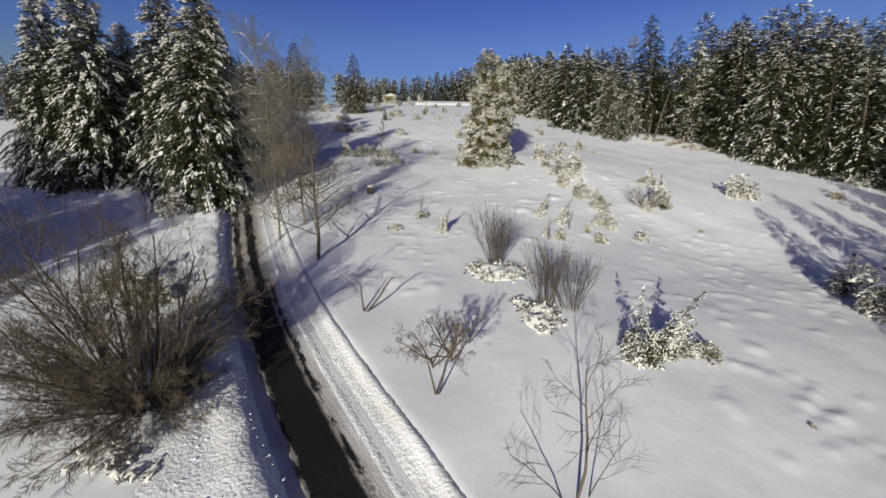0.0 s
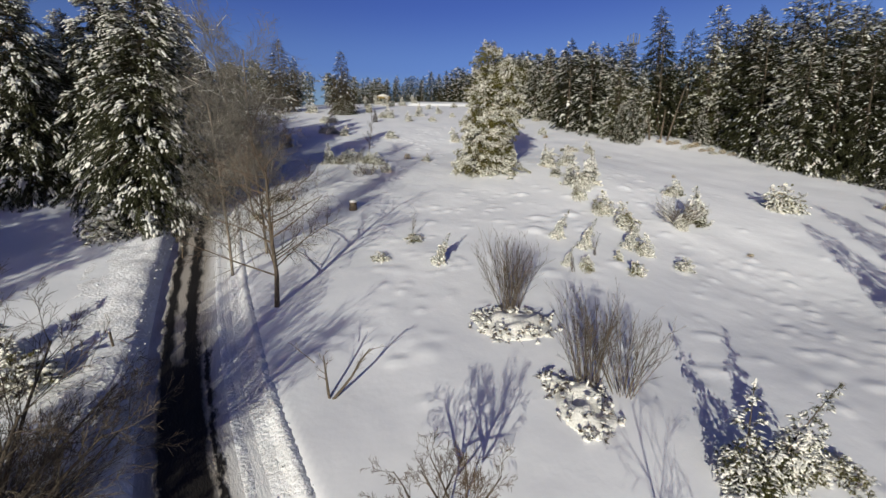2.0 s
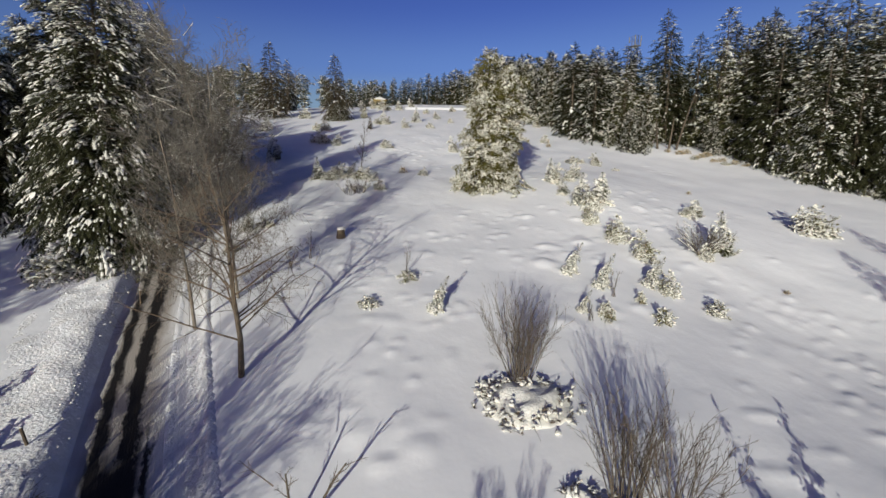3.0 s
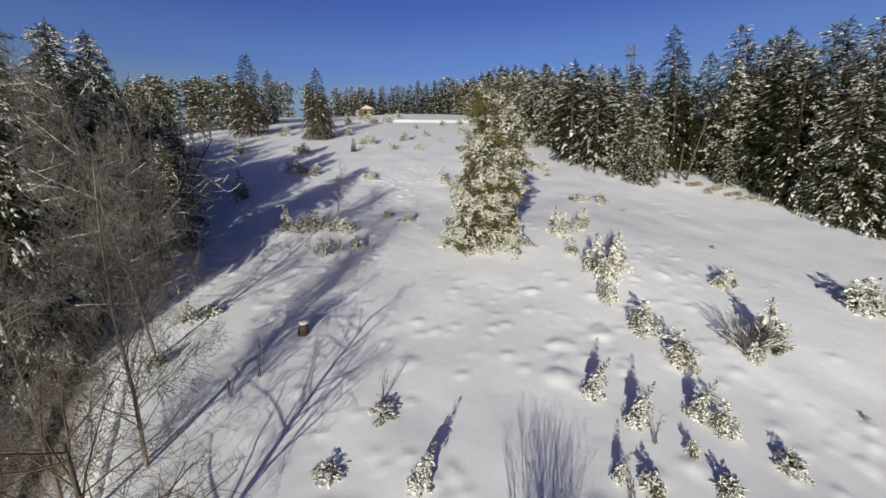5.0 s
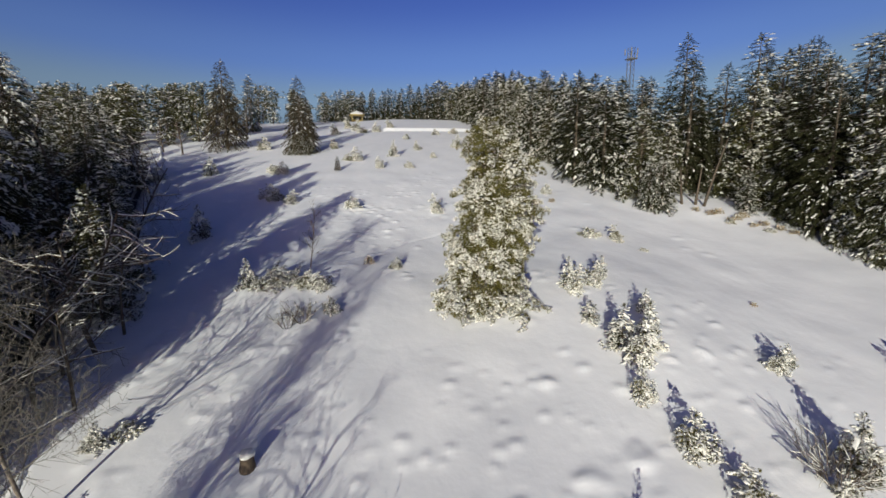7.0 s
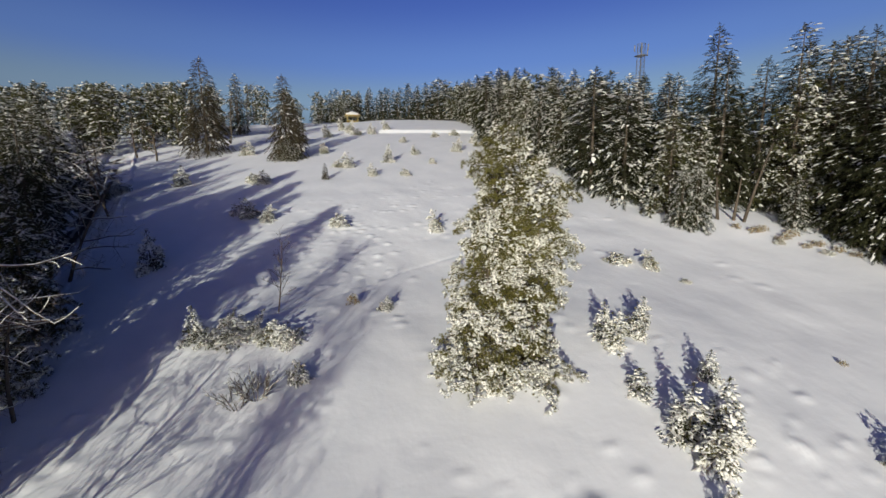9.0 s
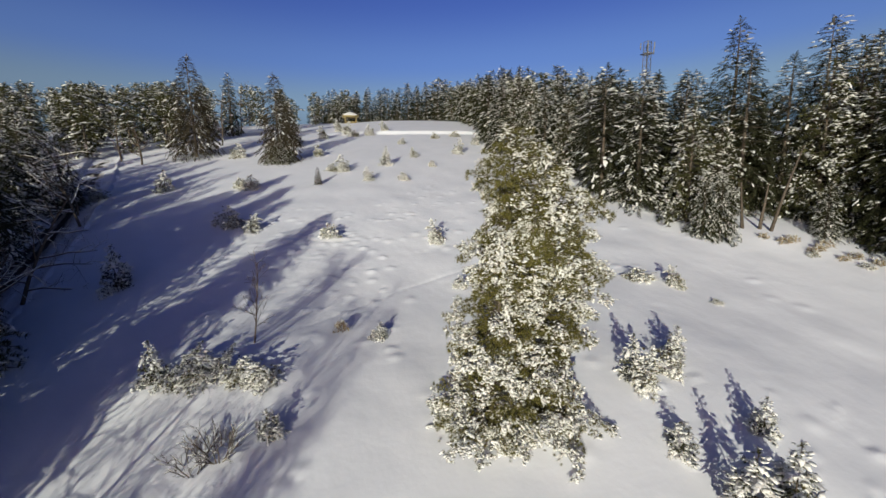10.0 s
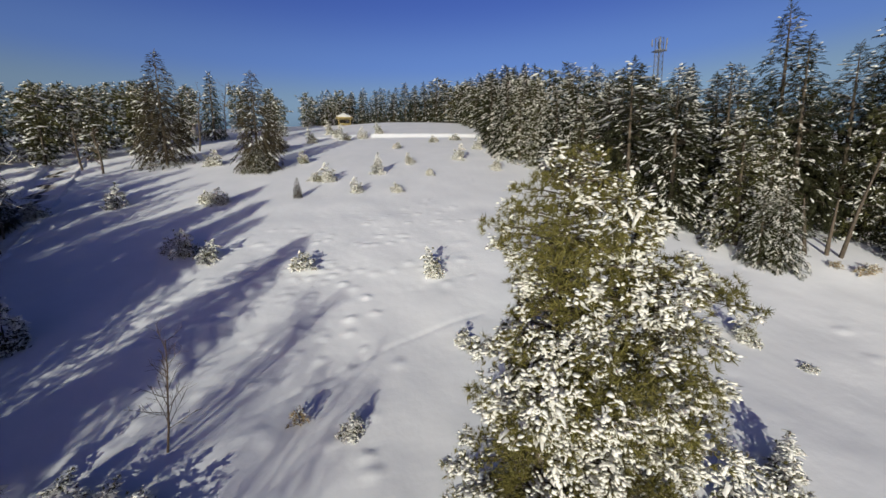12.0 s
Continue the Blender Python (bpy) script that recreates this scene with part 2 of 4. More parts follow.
LUMPS = [ico(i) for i in range(4)]
LUMPS_FINE = [ico_fine(i) for i in range(4)]


def feather():
    """A flat spruce spray: side blades along a drooping axis."""
    v, f = [], []
    for i in range(4):
        s = i * 0.25
        for side in (-1, 1):
            k = len(v)
            w = 0.42 * (1 - 0.5 * s)
            v += [(s, 0, -0.15 * s * s), (s + 0.16, 0, -0.15 * s * s), (s + 0.36, side * w, -0.16 - 0.2 * s)]
            f.append((k, k + 1, k + 2))
    k = len(v)
    v += [(0.8, -0.1, -0.1), (0.8, 0.1, -0.1), (1.25, 0, -0.32)]
    f.append((k, k + 1, k + 2))
    return np.array(v), np.array(f)


def tuft(seed, n=8, wide=0.9, thick=0.19):
    """A brush of needle bundles round the way ahead."""
    r = rnd(seed)
    v, f = [], []
    for i in range(n):
        a, q = i * 2.4, math.sqrt((i + 0.5) / n) * wide
        d = np.array([math.cos(q * 1.3), math.sin(q * 1.3) * math.cos(a), math.sin(q * 1.3) * math.sin(a)]) * r.uniform(0.75, 1.1)
        s = np.cross(d, r.normal(size=3))
        s *= thick / (np.linalg.norm(s) + 1e-9)
        k = len(v)
        v += [d * 0.08 - s * 0.5, d * 0.08 + s * 0.5, d + s * 0.25]
        f.append((k, k + 1, k + 2))
    return np.array(v), np.array(f)


def pad(seed, n=7):
    """A ragged little cake of snow: a raised middle and a torn rim that hangs over."""
    r = rnd(seed)
    a = np.arange(n) * 2 * math.pi / n + r.uniform(-0.25, 0.25, n)
    q = np.where(np.arange(n) % 2, r.uniform(0.45, 0.8, n), r.uniform(0.8, 1.25, n))
    v = [(r.uniform(-0.2, 0.2), r.uniform(-0.2, 0.2), 0.45)] + [(math.cos(b) * k, math.sin(b) * k, r.uniform(-0.35, 0.05)) for b, k in zip(a, q)]
    f = [(0, i + 1, (i + 1) % n + 1) for i in range(n)]
    return np.array(v), np.array(f)


PADS = [pad(i) for i in range(5)]
FEATHER = feather()
TUFTS = [tuft(i) for i in range(3)]
TUFTS_FINE = [tuft(i + 5, 13, 1.0, 0.12) for i in range(3)]


# ---- the ground ----
def terrain(x, y):
    """The hillside's smooth height."""
    x, y = np.asarray(x, float), np.asarray(y, float)
    u, v = np.clip(x, -110, 110) / 50, np.clip(y, -40, 170) / 100
    z = -3.031 - 1.428 * u + 6.39 * v - 0.718 * u * u + 0.394 * u * v + 6.283 * v * v - 2.675 * v ** 3
    for cx, cy, r, h in ((19, 63, 12, 1.0), (28, 34, 11, -1.3), (0, 80, 13, -0.8), (46, 92, 10, 0.9), (-10, 67, 6, 0.7), (8, 20, 8, 0.5)):
        z = z + h * np.exp(-((x - cx) ** 2 + (y - cy) ** 2) / (r * r))
    # the bank at the top of the field, the gentle rise behind it, and the far fall
    z = z + 1.1 / (1 + np.exp(np.clip(-(y - 171 - 1.5 * np.sin(x * 0.05)) * 3.0, -40, 40))) * np.exp(-((x - 2) / 26) ** 4)
    z = z + 0.036 * np.clip(y - 173, 0, 50)
    # past the hilltop and below the road the land levels out again
    return z - 0.19 * np.clip(y - 232, 0, 4000) + 0.15 * np.clip(-70 - y, 0, 4000)


HILL = radians(10.0)                 # the plan below lies along the hillside, which rises by this


def raised(v):
    """Points of the hillside's own plan, turned up to the hill's slope."""
    v = np.array(v, float)
    y, z = v[..., 1].copy(), v[..., 2] - EYE
    v[..., 1], v[..., 2] = y * math.cos(HILL) - z * math.sin(HILL), EYE + y * math.sin(HILL) + z * math.cos(HILL)
    return v


ROAD = [(14.0, -18.0), (6.0, -4.5), (-3.4, 10.3), (-5.0, 12.4), (-7.6, 16.2), (-11.3, 22.0), (-16.0, 30.6), (-21.2, 41.2), (-23.8, 46.6), (-28.0, 56.2), (-33.5, 70.0), (-41.0, 88.0), (-52.0, 110.0), (-70.0, 140.0)]


def smooth_line(pts, step=0.5):
    pts = np.array(pts, float)
    s = np.r_[0, np.cumsum(np.linalg.norm(np.diff(pts, axis=0), axis=1))]
    q = np.arange(0, s[-1], step)
    line = np.c_[np.interp(q, s, pts[:, 0]), np.interp(q, s, pts[:, 1])]
    k = np.ones(13) / 13
    for _ in range(2):
        line = np.c_[[np.convolve(np.r_[[c[0]] * 6, c, [c[-1]] * 6], k, "valid") for c in line.T]].T
    return line


ROAD_LINE = smooth_line(ROAD)
ROAD_DIR = np.gradient(ROAD_LINE, axis=0)
ROAD_DIR /= np.linalg.norm(ROAD_DIR, axis=1, keepdims=True)
ROAD_SIDE = np.c_[ROAD_DIR[:, 1], -ROAD_DIR[:, 0]]
ROAD_V = np.arange(len(ROAD_LINE)) * 0.5 - 33.0


def road_offset(x, y):
    """Metres to the right of the road's line (negative: left)."""
    p = np.stack([np.ravel(x), np.ravel(y)], 1)
    out = np.full(len(p), 99.0)
    near = np.where((p[:, 0] > -80) & (p[:, 0] < 25) & (p[:, 1] > -25) & (p[:, 1] < 150))[0]
    for c in range(0, len(near), 4000):
        i = near[c:c + 4000]
        d = p[i, None] - ROAD_LINE[None, ::2]
        j = np.argmin((d ** 2).sum(2), 1)
        out[i] = (d[np.arange(len(i)), j] * ROAD_SIDE[::2][j]).sum(1) + 0.0
        far = (d[np.arange(len(i)), j] ** 2).sum(1) > 36
        out[i[far]] = 99.0
    return out.reshape(np.shape(x))


def wave(x, y, scale, seed):
    """Smooth repeating-free waves, about -1 to 1."""
    r = rnd(seed)
    z = 0
    for _ in range(7):
        a, k, p = r.uniform(0, 6.283), r.uniform(0.6, 1.6) / scale, r.uniform(0, 6.283)
        z = z + np.sin((x * math.cos(a) + y * math.sin(a)) * k * 6.283 + p + 1.3 * np.sin((x * math.sin(a) - y * math.cos(a)) * k * 2.9 + p * 2))
    return z / 3.5


DIP_RNG = rnd(77)
DIPS = []                            # x, y, radius, height, stretch across the slope
# hollows and humps over buried tussocks
for _ in range(170):
    DIPS.append((DIP_RNG.uniform(-22, 36), DIP_RNG.uniform(12, 105), DIP_RNG.uniform(0.35, 0.7), -DIP_RNG.uniform(0.01, 0.03), 1.0))
for _ in range(120):
    DIPS.append((DIP_RNG.uniform(-20, 36), DIP_RNG.uniform(12, 108), DIP_RNG.uniform(0.3, 0.6), DIP_RNG.uniform(0.04, 0.11), DIP_RNG.uniform(1.0, 1.5)))
# trodden, hummocky stretches: a hump with a hole behind it
for cx, cy, sx, sy, k in ((-1, 33, 4, 9, 34), (15, 44, 8, 9, 46), (-12, 88, 7, 9, 80), (6, 47, 7, 8, 40), (21, 27, 8, 7, 46), (-9, 52, 6, 9, 34), (-17, 55, 4, 6, 26), (22, 58, 8, 7, 30), (16.5, 14.5, 4, 3, 24), (-5, 80, 5, 10, 50), (2, 100, 7, 12, 40), (26, 36, 6, 9, 44)):
    for _ in range(k):
        x, y, q = DIP_RNG.normal(cx, sx * 0.6), DIP_RNG.normal(cy, sy * 0.6), DIP_RNG.uniform(0.22, 0.38)
        DIPS.append((x, y, q, q * DIP_RNG.uniform(0.14, 0.36), DIP_RNG.uniform(1.0, 1.6)))
        if DIP_RNG.uniform() < 0.6:
            DIPS.append((x + DIP_RNG.uniform(-0.2, 0.3), y + q * 1.5, q * 0.8, -q * DIP_RNG.uniform(0.06, 0.16), 1.2))
# the larger mounds between the bushes
for x, y, q in ((9.4, 52.7, 0.6), (11.6, 55.6, 0.45), (14.3, 51.9, 0.5), (8.5, 50.0, 0.45), (8.7, 42.5, 0.9), (9.6, 45.8, 0.6), (13.2, 46.9, 0.8), (12.5, 53.9, 0.5), (5.2, 47.6, 0.5), (-0.4, 48.5, 0.5), (-1.0, 44.0, 0.6), (22.2, 55.3, 0.5), (19.2, 54.5, 0.5)):
    DIPS.append((x, y, q * 0.75, 0.24 * q, 1.4))
# a line of small prints across the upper field
for i in range(46):
    t = i / 45
    DIPS.append((-7.7 + 14.6 * t + 0.12 * (i % 2), 71.6 + 15.6 * t - 5.2 * t * t, 0.22, -0.05, 1.0))

# none on the ploughed road
OFF = road_offset(np.array([d[0] for d in DIPS]), np.array([d[1] for d in DIPS]))
DIPS = [d for d, u in zip(DIPS, OFF) if not -4.0 < u < 4.5]


def add_dips(x, y, z):
    xs, ys = x[0], y[:, 0]
    for cx, cy, r, h, wide in DIPS:
        i0, i1 = np.searchsorted(xs, (cx - 3 * r * wide, cx + 3 * r * wide))
        j0, j1 = np.searchsorted(ys, (cy - 3 * r, cy + 3 * r))
        if i1 > i0 and j1 > j0:
            z[j0:j1, i0:i1] += h * np.exp(-((((x[j0:j1, i0:i1] - cx) / wide) ** 2 + (y[j0:j1, i0:i1] - cy) ** 2) / (r * r)) ** 1.4)


def surface(x, y):
    """The snow's height with drifts, the road's cutting and its verges."""
    z = terrain(x, y)
    far = np.clip(1 - (np.hypot(x, np.asarray(y) - 55) - 60) / 80, 0, 1)
    z = z + far * (0.07 * wave(x, y, 9.0, 1) + 0.009 * wave(x, y, 3.2, 2) + 0.005 * wave(x, y, 1.3, 3))
    u = road_offset(x, y)
    cut = np.clip((2.9 - np.abs(u - 0.75)) / 0.55, 0, 1)
    z = z - 0.42 * cut * cut * (3 - 2 * cut)
    return z


def axis(lo, hi, step, reach, grow=1.16):
    a = list(np.arange(lo, hi, step))
    s, left = step, []
    p = lo
    while p > -reach:
        s *= grow
        p -= s
        left.append(p)
    s, p = step, a[-1]
    while p < reach:
        s *= grow
        p += s
        a.append(p)
    return np.array(left[::-1] + a)


GX, GY = np.meshgrid(axis(-28, 36, 0.27, 1500, 1.13), np.union1d(axis(9, 104, 0.27, 1800, 1.13), np.arange(162, 180, 0.6)))
GZ = surface(GX, GY)
add_dips(GX, GY, GZ)


def grid_faces(ny, nx):
    i = np.arange(ny - 1)[:, None] * nx + np.arange(nx - 1)[None]
    i = i.ravel()
    return np.r_[np.c_[i, i + 1, i + nx + 1], np.c_[i, i + nx + 1, i + nx]]


sheet = Shape()
sheet.add(raised(np.stack([GX, GY, GZ], 2)), grid_faces(*GX.shape))
tagged(new("ground", sheet.mesh("ground", SNOW)), "snow-covered sloping meadow with hollows and animal tracks", "snow field", kind="structure")


def ground(x, y):
    return float(surface(np.array([x], float), np.array([y], float))[0])


# ---- the road and its ploughed verges ----
def road_strip(name, profile, mat, label, category, lump=0.0, seed=0, uv=False, n0=0, n1=None, chunks=0, kind="structure"):
    """A strip along the road: profile rows of (metres right of the line, height above the road bed)."""
    prof = np.array(profile, float)
    line, side, vv = ROAD_LINE[n0:n1], ROAD_SIDE[n0:n1], ROAD_V[n0:n1]
    x = line[:, 0, None] + side[:, 0, None] * prof[None, :, 0]
    y = line[:, 1, None] + side[:, 1, None] * prof[None, :, 0]
    z = terrain(x, y) - 0.42 + prof[None, :, 1] + 0.07 * wave(x, y, 9.0, 1)
    if lump:
        w = np.clip(prof[:, 1], 0, 1)[None] * lump
        z = z + w * (1.0 * wave(x, y, 2.3, seed) + 0.7 * wave(x, y, 1.1, seed + 1) + rnd(seed).uniform(-0.12, 0.12, z.shape))
    sh = Shape()
    sh.add(raised(np.stack([x, y, z], 2)), grid_faces(*x.shape)[:, ::-1])
    if chunks:
        r = rnd(seed + 7)
        i, j = r.integers(30, min(230, len(line)), chunks), r.integers(1, len(prof) - 2, chunks)
        pos = raised(np.stack([x[i, j], y[i, j], z[i, j]], 1) + np.c_[r.normal(0, 0.2, chunks), r.normal(0, 0.2, chunks), r.uniform(-0.05, 0.0, chunks)])
        size = r.uniform(0.02, 0.065, (chunks, 1)) * r.uniform(0.6, 1.3, (chunks, 3))
        for k, (tv, tf) in enumerate(LUMPS):
            sh.scatter(tv, tf, pos[k::4], r.normal(0, 1, (len(pos[k::4]), 3)) * (1, 1, 0.3), size[k::4])
    me = sh.mesh(name, mat)
    if uv:
        layer = me.uv_layers.new(name="along")
        ids = np.zeros(len(me.loops), int)
        me.loops.foreach_get("vertex_index", ids)
        u2 = np.broadcast_to(prof[None, :, 0], x.shape).ravel()[ids]
        v2 = np.broadcast_to(vv[:, None], x.shape).ravel()[ids]
        layer.data.foreach_set("uv", np.c_[u2, v2].ravel())
    return tagged(new(name, me), label, category, kind=kind)


road_strip("road", [(-1.9, 0.03), (-1.2, 0.05), (-0.6, 0.06), (0, 0.07), (0.6, 0.07), (1.2, 0.07), (1.9, 0.09), (2.5, 0.07), (3.2, 0.05)], ROAD_MAT,
           "narrow wet asphalt road with slush and packed snow", "road", uv=True)
road_strip("snow_bank", [(-6.9, 0.20), (-6.2, 0.40), (-5.5, 0.44), (-4.9, 0.46), (-4.4, 0.49), (-4.1, 0.53), (-3.7, 0.60), (-3.3, 0.66), (-2.9, 0.70), (-2.5, 0.72), (-2.2, 0.70), (-2.0, 0.62), (-1.85, 0.45), (-1.7, 0.22), (-1.5, 0.02)], SNOW_ROUGH,
           "lumpy ploughed snow bank along the road", "snow bank", lump=0.13, seed=11, chunks=3200, kind="stuff")
road_strip("snow_bank", [(1.55, 0.03), (1.7, 0.10), (1.85, 0.13), (2.0, 0.09), (2.2, 0.06), (2.4, 0.07), (2.55, 0.13), (2.7, 0.16), (2.85, 0.18), (3.0, 0.24), (3.15, 0.36), (3.3, 0.46), (3.42, 0.47), (3.55, 0.42), (3.7, 0.34), (3.85, 0.24)], SNOW_ROUGH,
           "low ridges of pushed snow with a tyre rut beside the road", "snow bank", lump=0.07, seed=21, chunks=900, kind="stuff")


# ---- conifers ----
def conifer(name, seed, H, R, branches, el, label, category, needles, droop=0.45, snow=0.6, bare=0.06, style="feather", profile=None, lump=1.0, fine=False,
            dens=1.0, lean=(0, 0), trunk_r=None, group="", spread=0.35, bark=None, up=0.35, snow_label="", fill=0.8, ragged=0.2, lobes=0.0, clump=0.0, wild=0.16, solid=0.25, puff=0.0, pads=1, low=0.0, forks=((0, 0, 1.0),)):
    """A snow-laden conifer: trunk, a crown of sprays on whorled branches and the snow lying on them."""
    r = rnd(seed)
    top = thing(name, label, category, group)
    profile = profile or (lambda t: (1 - t) ** 0.66 * 0.95 + 0.05)
    tr = trunk_r or H * 0.016
    trunk, crown, white = Shape(), Shape(), Shape()
    zs = np.linspace(-0.3, H, 9)
    bend = lambda z: np.array([lean[0] * (z / H) ** 1.4, lean[1] * (z / H) ** 1.4, 0])
    for fx, fy, fh in forks:
        trunk.tube([np.array([fx * (0.3 + 0.7 * max(z, 0) / H), fy * (0.3 + 0.7 * max(z, 0) / H), z * fh]) + bend(max(z, 0)) for z in zs], [max(0.012, tr * (1 - 0.96 * max(z, 0) / H)) for z in zs], 7)
    epos, efwd, esize, spos, sfwd, ssize, lpos, lfwd, lsize = [], [], [], [], [], [], [], [], []
    for i in range(branches):
        t = (i + r.uniform(0, 1)) / branches
        t = 1 - (1 - t) ** 0.9
        z = H * (bare + (0.985 - bare) * t)
        a = i * 2.39996 + r.uniform(-0.5, 0.5)
        L = R * profile(t) * r.uniform(1 - 1.4 * ragged, 1 + 0.6 * ragged)
        L *= 1 + lobes * noise.noise(Vector((math.cos(a) * 1.3 + seed, math.sin(a) * 1.3, z * 0.45)))
        out, lat = np.array([math.cos(a), math.sin(a), 0]), np.array([-math.sin(a), math.cos(a), 0])
        rise = up * (0.25 + 1.3 * t)
        fall = droop * r.uniform(0.75, 1.3) * (1.15 - 0.6 * t)
        fx, fy, fh = forks[i % len(forks)]
        base = np.array([fx * (0.3 + 0.7 * z / H), fy * (0.3 + 0.7 * z / H), z * fh]) + bend(z)
        spine = lambda s: base + out * (L * s) + np.array([0, 0, L * (rise * s - fall * s * s)])
        if L > 0.5 and (style == "tuft" or R > 5.3 or i % 3 == 0):
            trunk.tube([spine(s) for s in ((0, 0.45, 0.9) if fine or R > 4.9 else (0, 0.85))], [max(0.012, tr * 0.22 * (1 - 0.5 * t)), max(0.01, tr * 0.12), 0.006][:3 if fine or R > 4.9 else 2], 3, False)
        n = max(4 if style == "feather" else 2, int(L / el * 2.2 * dens))
        for k in range(n):
            s = 0.16 + 0.84 * ((k + r.uniform(0, 1)) / n) ** fill
            sd = r.uniform(-1, 1)
            p = spine(s) + lat * (sd * spread * L * (1.15 - s) * 1.2) + np.array([0, 0, r.uniform(-0.12, 0.05) * el + r.normal(0, puff)])
            slope = rise - 2 * fall * s
            d = out * (0.6 if style == "tuft" else 0.8) + lat * sd * 0.75 + np.array([0, 0, slope * 0.8 + (0.35 if style == "tuft" else 0.0)]) + r.normal(0, wild, 3)
            epos.append(p)
            efwd.append(d)
            esize.append(el * r.uniform(0.75, 1.25) * min(1.0, 0.42 + 0.85 * L / R))
            along = style == "feather"
            if along:
                # on spruces the snow lies in a ridge along the bough
                if abs(sd) > 0.55 and r.uniform() < 0.75:
                    continue
                p = spine(s) + lat * (sd * 0.3 * spread * L * (1.15 - s)) + np.array([0, 0, 0.04])
                d = out + np.array([0, 0, slope]) + lat * sd * 0.25
            load = 1 + clump * (2.6 * noise.noise(Vector(p) * 0.9 + Vector((seed, 3, 1))) - 0.1)
            for _ in range(pads):
                if r.uniform() < snow * (1 + low * (0.6 - t)) * (0.45 + 0.65 * s) * load * (1.9 if along else 1.0):
                    q = el * lump * r.uniform(0.6, 1.2) * max(0.8, min(1.4, load))
                    at = p + d / (np.linalg.norm(d) + 1e-6) * el * r.uniform(0.2, 0.7) + np.array([0, 0, el * 0.12]) + r.normal(0, 0.25 * el * (pads > 1), 3)
                    flat = d if along else np.array([d[0] + r.normal(0, 0.4), d[1] + r.normal(0, 0.4), d[2] * 0.6 - 0.30])
                    if r.uniform() < solid:
                        lpos.append(at)
                        lfwd.append(flat)
                        lsize.append((q * r.uniform(0.30, 0.46), q * r.uniform(0.22, 0.36), q * r.uniform(0.16, 0.26)))
                    else:
                        spos.append(at)
                        sfwd.append(flat)
                        ssize.append((q * r.uniform(0.55, 0.95), q * r.uniform(0.20, 0.36), q * r.uniform(0.22, 0.36)) if along else (q * r.uniform(0.50, 0.85), q * r.uniform(0.17, 0.32), q * r.uniform(0.2, 0.36)))
    # the leader
    for k in range(5):
        epos.append(np.array([0, 0, H * (0.95 + 0.01 * k)]) + bend(H))
        efwd.append(np.array([r.normal(0, 0.4), r.normal(0, 0.4), 1]))
        esize.append(el * 0.7)
    epos, efwd, esize = map(np.array, (epos, efwd, esize))
    kinds = [FEATHER] if style != "tuft" else (TUFTS_FINE if fine else TUFTS)
    for j, (tv, tf) in enumerate(kinds):
        crown.scatter(tv, tf, epos[j::len(kinds)], efwd[j::len(kinds)], esize[j::len(kinds)])
    for kinds, pos, fwd, size in ((PADS, spos, sfwd, ssize), (LUMPS, lpos, lfwd, lsize)):
        pos, fwd, size = map(np.array, (pos, fwd, size))
        for j, (tv, tf) in enumerate(kinds):
            if len(pos):
                white.scatter(tv, tf, pos[j::len(kinds)], fwd[j::len(kinds)], size[j::len(kinds)])
    part("trunk", trunk, bark or BARK, top)
    c = tagged(part("crown", crown, needles, top), kind="stuff")
    tagged(part("snow_cover", white, TREE_SNOW, c, snow_label), kind="stuff")
    return top


def place(ob, x, y, turn=0.0, s=1.0, sz=None, sink=0.0, tilt=0.0):
    m = Matrix.Translation(raised((x, y, ground(x, y))) - np.array((0, 0, sink))) @ Matrix.Rotation(radians(turn), 4, "Z") @ Matrix.Rotation(radians(tilt), 4, "X")
    return m @ Matrix.Diagonal((s, s, sz or s, 1))


def stand(proto, used, x, y, turn=0.0, s=1.0, sz=None, sink=0.0, label="", tilt=0.0):
    """Sets the prototype itself at its first place and copies of it at the others."""
    m = place(proto, x, y, turn, s, sz, sink, tilt)
    if proto.name not in used:
        used.add(proto.name)
        proto.matrix_basis = m
        ob = proto
    else:
        keep = proto.matrix_basis.copy()
        proto.matrix_basis = Matrix.Identity(4)
        ob = copy_thing(proto, m)
        proto.matrix_basis = keep
    if label:
        ob["label"] = label
    return ob


USED = set()
R0 = rnd(5)


